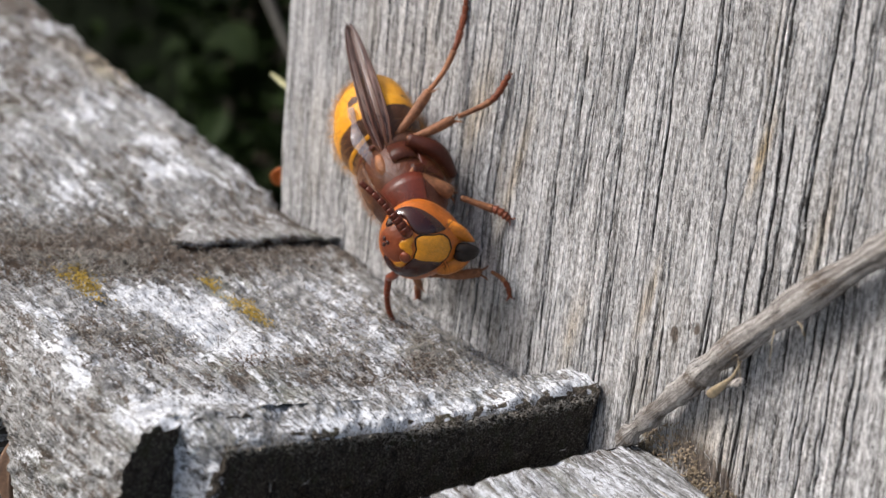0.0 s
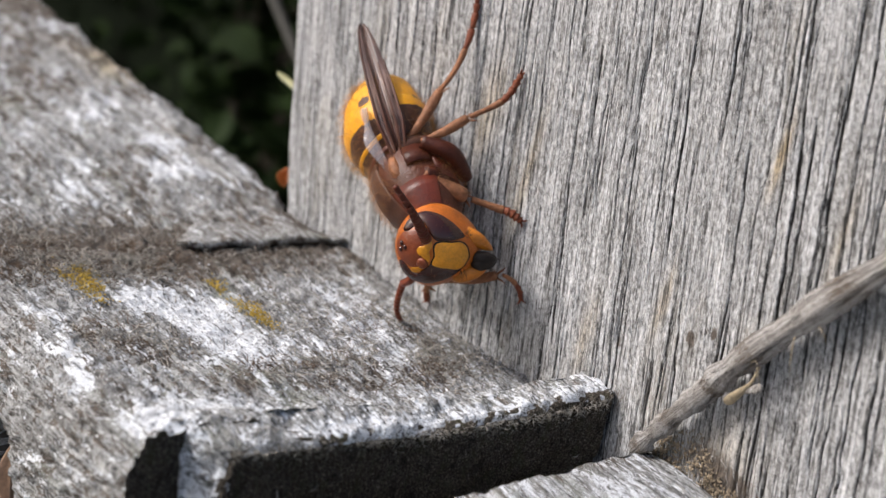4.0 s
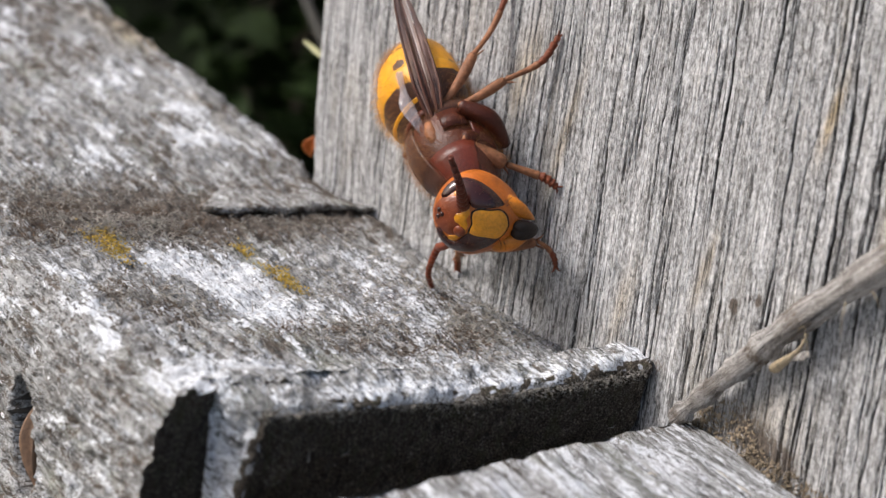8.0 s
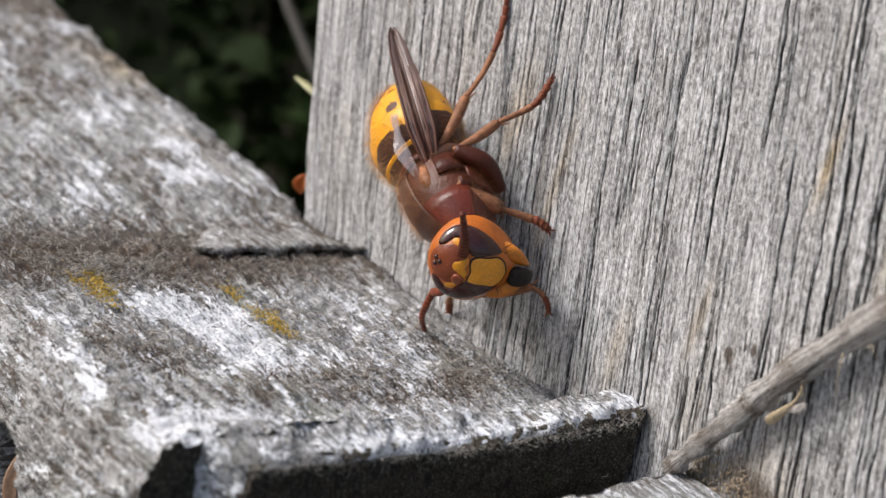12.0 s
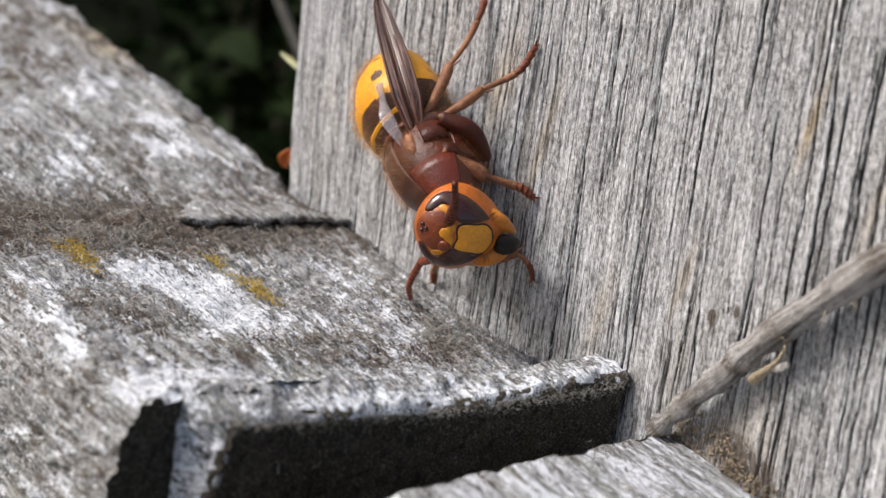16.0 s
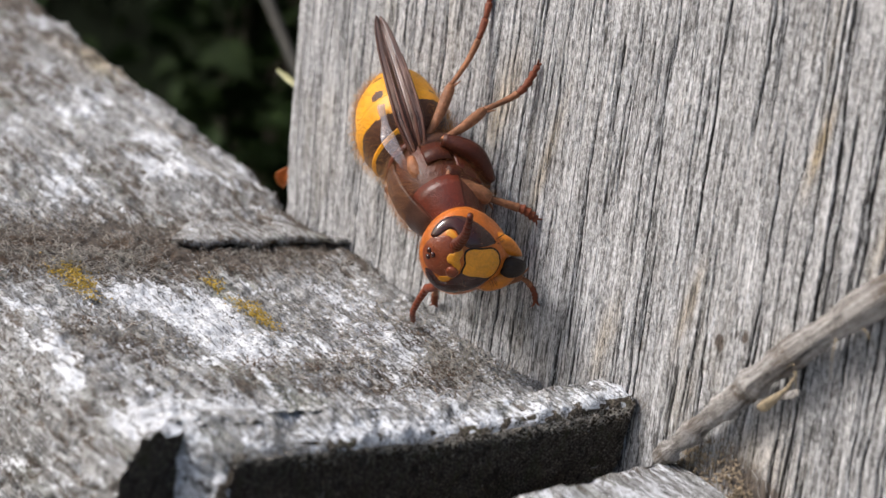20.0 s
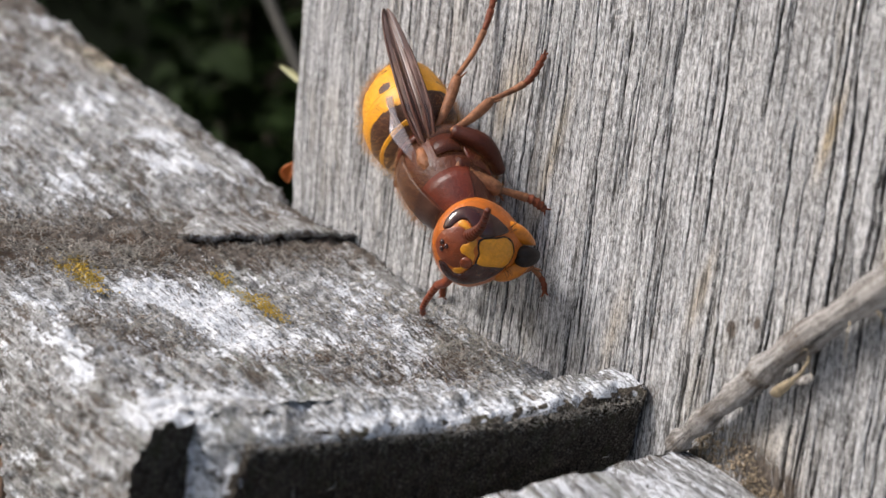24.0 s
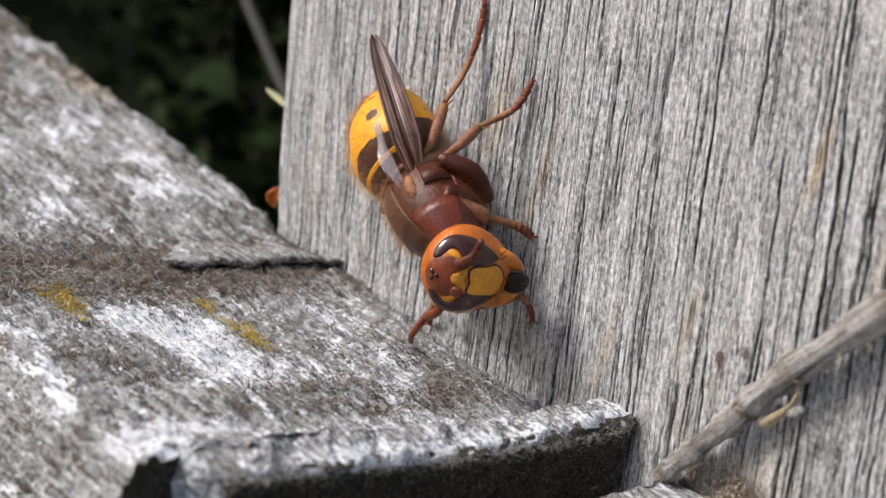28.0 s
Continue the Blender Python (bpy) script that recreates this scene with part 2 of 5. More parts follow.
HEDGE = plain("hedge_shade_mass", (0.0045, 0.007, 0.003), 0.9, 0.7, 12, 0.01, 0.04)
STEM = plain("shrub_stem", (0.055, 0.042, 0.030), 0.8, 0.4, 200)

# ---------------------------------------------------------------- ground and shrub
verts = [(-20000, -20000, -60), (20000, -20000, -60), (20000, 20000, -60), (-20000, 20000, -60)]
tagged(new("ground", mesh_of("ground", verts, [[0, 1, 2, 3]], SOIL, smooth=False)), "bare soil of a shaded garden bed, darkened in its colour", "ground", kind="structure")


def shrub(base, height, spread, leaves, rng):
    """Stems from one foot with many single leaves round them."""
    root = new("shrub")
    root.location = Vector(base) * CM
    tagged(root, "dense dark green garden shrub behind the fence, shade in its colour", "shrub")
    foliage = []
    for _ in range(14):
        a, lean = rng.uniform(0, 6.28), rng.uniform(0.1, 1.0)
        top = Vector((math.cos(a) * spread * lean, math.sin(a) * spread * lean * 0.6, height * rng.uniform(0.6, 1.0)))
        line = curve_points([(0, 0, 0), top * 0.5 + Vector((rng.uniform(-4, 4), rng.uniform(-4, 4), 0)), top], 8)
        part("stem", mesh_of("stem", *tube(line, [0.9 - 0.1 * k for k in range(8)], 6), STEM), root)
        for _ in range(leaves // 14):
            p = line[rng.randrange(2, 8)] + Vector([rng.gauss(0, 6) for _ in range(3)])
            turn = Euler([rng.uniform(-1.0, 1.0), rng.uniform(-1.0, 1.0), rng.uniform(0, 6.28)]).to_matrix()
            size = rng.uniform(2.0, 4.2)
            shape = [(0, 0, 0), (0.28, 0.3, 0.05), (0.3, 0.6, 0.04), (0, 1, -0.1), (-0.3, 0.6, 0.04), (-0.28, 0.3, 0.05), (0, 0.45, -0.03)]
            foliage.append(([p + turn @ (Vector(q) * size) for q in shape], [[0, 1, 6], [1, 2, 6], [2, 3, 6], [3, 4, 6], [4, 5, 6], [5, 0, 6]]))
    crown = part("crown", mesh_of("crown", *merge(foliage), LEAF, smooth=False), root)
    tagged(crown, kind="stuff")
    return root


rng = random.Random(4)
shrub((-52, 46, -60), 105, 34, 2600, rng)
shrub((-28, 58, -60), 110, 32, 2600, rng)
shrub((-92, 60, -60), 110, 36, 2600, rng)


def hedge():
    """A tall clipped hedge that closes the garden behind the shrubs: a lumpy mass with leaves standing off it."""
    u, w = np.meshgrid(np.linspace(-420, 160, 120), np.linspace(-60, 260, 70), indexing="xy")
    lump = 30 * (fbm(u * 0.03, w * 0.03, 71, 4) - 0.5)
    face = np.stack([u, 98 + lump, w], -1).reshape(-1, 3)
    rear = face + [0, 90, 0]
    n, m = u.shape
    quads = grid_faces(n, m)
    top = [[(n - 1) * m + j, (n - 1) * m + j + 1, n * m + (n - 1) * m + j + 1, n * m + (n - 1) * m + j] for j in range(m - 1)]
    ob = new("hedge")
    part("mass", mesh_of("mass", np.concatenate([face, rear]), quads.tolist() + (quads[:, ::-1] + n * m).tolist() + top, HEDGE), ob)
    r = random.Random(11)
    leaves = []
    for _ in range(5000):
        p = Vector(face[r.randrange(len(face))]) + Vector((r.gauss(0, 3), -r.uniform(0, 8), r.gauss(0, 3)))
        turn = Euler([r.uniform(-1.2, 1.2) for _ in range(3)]).to_matrix()
        leaves.append(([p + turn @ (Vector(q) * r.uniform(4, 7)) for q in ((0, 0, 0), (0.3, 0.1, 0.5), (0, 0, 1), (-0.3, 0.1, 0.5))], [[0, 1, 2, 3]]))
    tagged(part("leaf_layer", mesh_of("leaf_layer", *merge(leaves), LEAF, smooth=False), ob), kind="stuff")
    tagged(ob, "tall dark green hedge closing the garden, shade in its colour", "hedge")


hedge()


def tree():
    """An unseen broad tree, added so that its crown shades the shrubs."""
    root = new("tree")
    r = random.Random(21)
    trunk = curve_points([(-150, 290, -60), (-148, 292, 0), (-140, 280, 80), (-130, 230, 150)], 14)
    part("trunk", mesh_of("trunk", *tube(trunk, [11 - 0.4 * k for k in range(14)], 14), STEM), root)
    leaves = []
    for _ in range(9):
        tip = Vector((-110 + r.uniform(-230, 230), 120 + r.uniform(-90, 130), r.uniform(90, 170)))
        part("limb", mesh_of("limb", *tube(curve_points([trunk[11], trunk[13].lerp(tip, 0.5) + Vector((0, 0, 20)), tip], 10), [6 - 0.5 * k for k in range(10)], 8), STEM), root)
    for _ in range(11000):
        a, q = r.uniform(0, 6.28), math.sqrt(r.random())
        p = Vector((-110 + 300 * q * math.cos(a), 125 + 112 * q * math.sin(a), 62 + 30 * (1 - q) + r.uniform(0, 120) * (1 - 0.5 * q)))
        turn = Euler([r.uniform(-0.7, 0.7), r.uniform(-0.7, 0.7), r.uniform(0, 6.28)]).to_matrix()
        leaves.append(([p + turn @ (Vector(c) * r.uniform(12, 20)) for c in ((0, 0, 0), (0.35, 0.5, 0.06), (0, 1, 0), (-0.35, 0.5, 0.06))], [[0, 1, 2, 3]]))
    # low leaves kept above the view, added to block sun from the background
    for _ in range(5200):
        p = Vector((r.uniform(-190, 50), r.uniform(9, 75), 6 + r.uniform(0, 72)))
        turn = Euler([r.uniform(-0.7, 0.7), r.uniform(-0.7, 0.7), r.uniform(0, 6.28)]).to_matrix()
        leaves.append(([p + turn @ (Vector(c) * r.uniform(8, 14)) + Vector((0, 0, 3)) for c in ((0, 0, 0), (0.35, 0.5, 0.06), (0, 1, 0), (-0.35, 0.5, 0.06))], [[0, 1, 2, 3]]))
    tagged(part("crown", mesh_of("crown", *merge([q for q in leaves if min(v.y for v in q[0]) > 4 and min(v.z for v in q[0]) > 3]), LEAF, smooth=False), root), kind="stuff")
    tagged(root, "broad dark leafy tree, unseen, added to shade the garden behind", "tree")


tree()


# ---------------------------------------------------------------- plank
def plank_lean(z, a=-5.9):
    """Sideways drift with height: of the plank's worn edge, and of the straighter grain further in."""
    z = np.asarray(z, dtype=float)
    edge = 0.18 - 0.317 * np.clip(z, 0, 5)
    inner = 0.10 - 0.225 * np.clip(z, -2, 6)
    w = step(-4.9, -2.6, np.asarray(a, dtype=float))
    return edge + (inner - edge) * w


def build_plank():
    a = np.concatenate([np.arange(-5.88, 3.1, 0.005), np.linspace(3.15, 4.4, 26)])
    z = np.concatenate([np.linspace(-62, -1, 20), np.arange(-0.9, 4.5, 0.055), np.linspace(4.6, 14, 40)])
    A, Z = np.meshgrid(a, z, indexing="xy")
    depth = 0.020 * (fbm(A * 3.1, Z * 0.12, 1, 3) - 0.5) + 0.016 * (fbm(A * 13, Z * 0.35, 2, 3) - 0.5)
    depth += 0.012 * (fbm(A * 40, Z * 2.2, 3, 2) - 0.5)
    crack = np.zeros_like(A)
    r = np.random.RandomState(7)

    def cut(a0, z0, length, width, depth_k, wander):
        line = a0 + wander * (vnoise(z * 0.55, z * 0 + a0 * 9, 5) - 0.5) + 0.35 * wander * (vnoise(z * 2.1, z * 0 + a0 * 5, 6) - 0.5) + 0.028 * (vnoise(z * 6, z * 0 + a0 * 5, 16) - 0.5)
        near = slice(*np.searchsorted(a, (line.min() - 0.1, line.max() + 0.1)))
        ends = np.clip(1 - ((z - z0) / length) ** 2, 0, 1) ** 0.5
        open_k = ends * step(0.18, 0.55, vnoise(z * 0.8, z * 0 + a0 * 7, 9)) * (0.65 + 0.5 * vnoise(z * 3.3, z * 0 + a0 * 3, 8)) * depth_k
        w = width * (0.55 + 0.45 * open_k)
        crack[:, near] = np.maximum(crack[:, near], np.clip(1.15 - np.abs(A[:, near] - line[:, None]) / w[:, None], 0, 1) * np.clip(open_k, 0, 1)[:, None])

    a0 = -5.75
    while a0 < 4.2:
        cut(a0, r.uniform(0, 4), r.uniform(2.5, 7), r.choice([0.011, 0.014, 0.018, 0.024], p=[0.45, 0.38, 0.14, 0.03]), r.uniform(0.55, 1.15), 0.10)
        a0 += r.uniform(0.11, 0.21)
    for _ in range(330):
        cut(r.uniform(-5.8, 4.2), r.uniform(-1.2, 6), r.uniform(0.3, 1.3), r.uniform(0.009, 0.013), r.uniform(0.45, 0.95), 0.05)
    Y = -depth + 0.05 * crack
    # worn lower corner and rounded left edge
    edge = np.clip((-5.88 + 0.22 - A) / 0.22, 0, 1)
    Y += 0.16 * edge**2
    X = A + plank_lean(Z, A) + np.where(Z < 0.9, np.clip(-5.0 - A, 0, 1) * 0.10 * np.clip((0.75 - Z) / 0.75, 0, 1) ** 2, 0)
    n, m = A.shape
    front = np.stack([X, Y, Z], -1).reshape(-1, 3)
    back = front.copy()
    back[:, 1] = 1.9
    verts = np.concatenate([front, back])
    quads = grid_faces(n, m)
    edge_l = [[i * m, (i + 1) * m, n * m + (i + 1) * m, n * m + i * m] for i in range(n - 1)]
    edge_r = [[i * m + m - 1, n * m + i * m + m - 1, n * m + (i + 1) * m + m - 1, (i + 1) * m + m - 1] for i in range(n - 1)]
    top = [[(n - 1) * m + j, (n - 1) * m + j + 1, n * m + (n - 1) * m + j + 1, n * m + (n - 1) * m + j] for j in range(m - 1)]
    rear = [[n * m + i * m, n * m + (i + 1) * m, n * m + (i + 1) * m + m - 1, n * m + i * m + m - 1] for i in range(n - 1)]
    faces = quads.tolist() + edge_l + edge_r + top + rear
    me = mesh_of("plank", verts, faces, WOOD_PLANK)
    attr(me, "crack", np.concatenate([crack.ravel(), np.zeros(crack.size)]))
    attr(me, "grain", np.concatenate([np.stack([A, Y, Z], -1).reshape(-1, 3), np.stack([A, Y + 2, Z], -1).reshape(-1, 3)]))
    dirt_shade = np.zeros_like(A)
    # broad patches right of the hornet: weathering with its soft shadow painted in
    # patches right of the twig: stains with its cast shadow painted in
    for x0, z0, rx, rz, k in ((0.95, 1.23, 0.05, 0.055, 1.2), (0.99, 1.16, 0.04, 0.03, 0.9), (1.17, 1.36, 0.045, 0.06, 1.0), (1.09, 1.36, 0.018, 0.03, 1.0), (0.22, 0.83, 0.04, 0.05, 0.6), (-0.9, 1.1, 0.5, 1.2, 0.24), (-0.2, 0.5, 0.6, 0.5, 0.26), (0.3, 2.6, 0.35, 1.5, 0.16), (-1.3, 2.2, 0.3, 0.9, 0.2), (1.95, 1.52, 0.22, 0.10, 0.23), (2.25, 1.85, 0.25, 0.16, 0.22), (1.55, 0.86, 0.14, 0.10, 0.23), (1.45, 0.40, 0.25, 0.22, 0.28), (1.85, 0.25, 0.3, 0.16, 0.25), (2.0, 1.0, 0.05, 0.35, 0.14), (2.35, 1.2, 0.06, 0.4, 0.14), (0.42, 0.33, 0.12, 0.22, 0.45), (1.75, 0.25, 0.6, 0.30, 0.5)):
        dirt_shade += k * np.exp(-(((X - x0) / rx) ** 2 + ((Z - z0) / rz) ** 2))
    attr(me, "dirt_shade", np.tile(dirt_shade.ravel(), 2))
    tan = np.zeros_like(A)
    for x0, z0, rx, rz, k in ((1.21, 3.0, 0.05, 0.30, 0.95), (-2.35, 2.2, 0.16, 0.5, 0.55), (-1.55, 1.9, 0.07, 0.6, 0.5), (0.55, 1.35, 0.06, 0.35, 0.5), (-0.2, 0.7, 0.1, 0.4, 0.35), (2.0, 2.6, 0.06, 0.4, 0.35), (1.7, 0.5, 0.35, 0.3, 0.3)):
        tan += k * np.exp(-(((X - x0) / rx) ** 2 + ((Z - z0) / rz) ** 2))
    attr(me, "tan", np.tile(np.clip(tan, 0, 1).ravel(), 2))
    ob = new("fence_plank", me)
    tagged(ob, "upright silver-grey weathered softwood fence plank with fine vertical cracks", "fence plank")


build_plank()


def plank_fibres():
    """Loosened pale fibres that lie along the plank's face."""
    r = random.Random(14)
    pieces = []
    for _ in range(2600):
        x, z = r.uniform(-4.6, 3.0), r.uniform(0.0, 4.6)
        long = r.uniform(0.03, 0.15)
        side = -0.22 * long + r.gauss(0, 0.018)
        p = Vector((x, -0.012, z))
        out = r.uniform(0.006, 0.03)
        pts = [p, p + Vector((side * 0.3 + r.gauss(0, 0.012), -out * 0.8, long * 0.35)), p + Vector((side * 0.7 + r.gauss(0, 0.012), -out, long * 0.7)), p + Vector((side, -out * r.uniform(0.2, 1.2), long))]
        t = r.uniform(0.0015, 0.0038)
        pieces.append(tube(pts, [t, t, t * 0.8, t * 0.4], 3))
    ob = new("loose_fibres", mesh_of("loose_fibres", *merge(pieces), PALE_FIBRE))
    tagged(ob, "pale loose wood fibres frayed from the plank's face", "wood fibres", kind="stuff")


PALE_FIBRE = plain("pale_plank_fibre", (0.60, 0.58, 0.56), 0.85, 0.4, 900)
plank_fibres()


# ---------------------------------------------------------------- rail
def build_rail():
    """The horizontal rail: top, rounded front corner and side in one sheet, dark sawn end."""
    x = np.concatenate([np.linspace(-60, -14, 60), np.arange(-13.8, -6, 0.06), np.arange(-6, 0.001, 0.03)])
    s = np.concatenate([np.arange(0, 4.15, 0.035), np.linspace(4.17, 4.75, 22), np.arange(4.78, 7.0, 0.03), np.arange(7.05, 8.2, 0.1)])
    S, X = np.meshgrid(s, x, indexing="xy")
    r = 0.38
    bend = np.clip((S - 4.17) / 0.58, 0, 1) * (math.pi / 2)
    side = np.clip(S - 4.75, 0, None)
    square = 1 - 0.5 * step(-1.6, -0.2, X)
    Y = -np.minimum(S, 4.17) - r * np.sin(bend) ** square
    Z = -r * (1 - np.clip(np.cos(bend), 0, 1) ** square) - side + 0.10 * step(-0.9, 0, X) * step(3.2, 3.6, S) * step(4.6, 4.0, S) + 0.05 * step(-0.7, -0.1, X) * step(1.0, 2.2, S) * step(4.6, 4.0, S)
    NY, NZ = -np.sin(bend), np.cos(bend)
    h = 0.10 * (fbm(X * 0.9, S * 0.8, 21, 3) - 0.5) + 0.07 * (fbm(X * 1.3, S * 7, 22, 4) - 0.5) + 0.085 * (fbm(X * 8, S * 11, 23, 3) - 0.5)
    h += 0.06 * (fbm(X * 20, S * 34, 24, 2) - 0.5)
    band = np.exp(-(((X + 4.0 + 0.25 * S) / 0.75) ** 2)) + 0.7 * np.exp(-(((X + 1.0 - 0.02 * S) / 0.4) ** 2))
    h += 0.05 * band * (fbm(X * 14, S * 14, 31, 2) - 0.3)
    # the back edge is worn and ragged
    h -= 0.14 * np.clip((0.22 - S) / 0.22, 0, 1) ** 2 * fbm(X * 2.5, S * 0, 25, 3)
    # a dark slit where the edge has come away from the plank
    h -= 0.5 * np.exp(-(((X + 5.0) / 0.42) ** 2) ** 2) * np.exp(-((S / 0.10) ** 2))
    # split hole in the side
    Z0 = Z + 0.02 * X * 4.5
    hole = np.clip(1 - ((X + 2.17 + 0.5 * (Z0 + 1.5)) / 0.27) ** 2 - ((Z0 + 1.50) / 0.48) ** 2, 0, 1)
    h -= 0.65 * np.sqrt(hole)
    # the rail is twisted a little and climbs away from its end
    Z = Z + 0.02 * np.maximum(X, -14) * np.minimum(S, 4.5) + 0.046 * np.clip(-X - 5, 0, 60) + 0.085 * step(-5.2, -6.3, X) * step(2.6, 0.4, S)
    P = np.stack([X, Y + NY * h, Z + NZ * h], -1)
    P[..., 0] += np.where(X > -0.4, 0.05 * (fbm(S * 3, S * 0, 26, 3) - 0.6), 0)
    P[..., 0] -= 0.09 * step(3.3, 3.9, S) * step(-1.2, 0.0, X)
    n, m = X.shape
    verts = P.reshape(-1, 3)
    base = len(verts)
    ends = np.concatenate([P[-1], P[-1] * [1, 1, 0] + [0, 0, -3.9]])
    ends[m:, 1] = np.linspace(0, -4.55, m)
    verts = np.concatenate([verts, ends, P[:, 0] * [1, 0, 0] + [0, 0.0, -3.9]])
    faces = grid_faces(n, m).tolist()
    count = len(faces)
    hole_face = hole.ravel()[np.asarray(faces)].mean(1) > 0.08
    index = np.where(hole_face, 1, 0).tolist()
    for j in range(m - 1):
        faces.append([base + j, base + j + 1, base + m + j + 1, base + m + j])
        index.append(2)
    rear = base + 2 * m
    for i in range(n - 1):
        faces.append([i * m, (i + 1) * m, rear + i + 1, rear + i])
        index.append(0)
    me = mesh_of("rail", verts, faces, [WOOD_RAIL, GAP_SHADE, ROT], index)
    grain = np.stack([S, h, X], -1).reshape(-1, 3)
    attr(me, "grain", np.concatenate([grain, np.zeros((len(verts) - len(grain), 3))]))
    crust = 0.10 * step(0.4, 0.7, fbm(X * 0.5, S * 0.9, 41, 3)) + 0.11
    for x0, y0, rx, ry, k in ((-3.1, 3.1, 0.30, 0.28, 0.75), (-2.7, 2.75, 0.55, 0.35, 0.75), (-2.1, 2.6, 0.6, 0.45, 0.65), (-1.5, 2.75, 0.4, 0.4, 0.5), (-0.55, 3.75, 0.28, 0.42, 0.7), (-0.25, 4.2, 0.25, 0.25, 0.5),
                              (-0.42, 3.2, 0.2, 0.45, 0.45), (-2.80, 4.08, 0.16, 0.10, 1.0), (-1.95, 4.27, 0.35, 0.08, 0.9), (-1.4, 4.35, 0.2, 0.06, 0.9), (-2.4, 0.9, 0.6, 0.4, 0.42), (-1.6, 1.4, 0.5, 0.5, 0.40), (-1.9, 0.45, 0.8, 0.3, 0.25),
                              (-0.5, 1.5, 0.3, 1.0, 0.28), (-8.2, 1.3, 1.6, 1.3, 0.24), (-6.6, 0.6, 0.9, 0.6, 0.40), (-10.5, 1.6, 2, 1.2, 0.22), (-6.5, 2.6, 0.8, 0.8, 0.25), (-0.9, 5.3, 0.7, 0.5, 0.30), (-3.2, 4.7, 0.5, 0.25, 0.30), (-0.5, 6.3, 0.4, 0.6, 0.25)):
        crust += 1.2 * k * np.exp(-(((X - x0) / rx) ** 2 + ((S - y0) / ry) ** 2))
    brown = np.exp(-(((X + 4.3 + 0.25 * np.clip(S - 2.6, 0, 2)) / 0.78) ** 2)) * step(4.35, 3.7, S)
    dirt_shade = 0.95 * brown + 0.16 * step(0.45, 0.7, fbm(X * 1.2, S * 1.2, 43, 3)) + 0.10
    dirt_shade += 0.42 * np.exp(-(((X + 1.0) / 0.28) ** 2)) * step(4.2, 3.4, S) * step(0.3, 1.0, S) + 0.06 * np.exp(-(((X + 1.7) / 0.9) ** 2 + ((S - 0.9) / 0.7) ** 2)) - 0.14 * step(2.4, 0.6, S) * step(-4.0, -2.8, X)
    # a dark clump, a darker corner and side face, a belt at x -6
    dirt_shade += 0.40 * np.exp(-(((X + 1.75) / 0.35) ** 2 + ((S - 3.8) / 0.35) ** 2)) + 0.14 * step(4.25, 4.6, S) + 0.2 * np.exp(-((X + 6.0) / 1.2) ** 2) * step(4.0, 3.0, S)
    far = step(-4.8, -6.5, X)
    crust += far * (1.7 * (fbm(X * 1.5, S * 2.4, 45, 3) - 0.5) - 0.20)
    # patchy, and darker towards the far end
    dirt_shade += far * (1.3 * (fbm(X * 1.8, S * 2.8, 46, 3) - 0.5) + 0.45 * step(-8, -14, X))
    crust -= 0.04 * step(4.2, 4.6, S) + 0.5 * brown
    pad = np.zeros(len(verts) - len(grain))
    attr(me, "crust", np.concatenate([crust.ravel(), pad]))
    attr(me, "dirt_shade", np.concatenate([dirt_shade.ravel(), pad]))
    tan = 0.85 * np.exp(-((S / 0.42) ** 2)) * step(-6.0, -7.0, X) * step(0.4, 0.6, fbm(X * 0.8, S, 47, 2))
    attr(me, "tan", np.concatenate([tan.ravel(), pad]))
    ob = new("rail", me)
    return tagged(ob, "rough grey weathered wooden rail with lichen and a dark rotten end", "rail")


rail = build_rail()


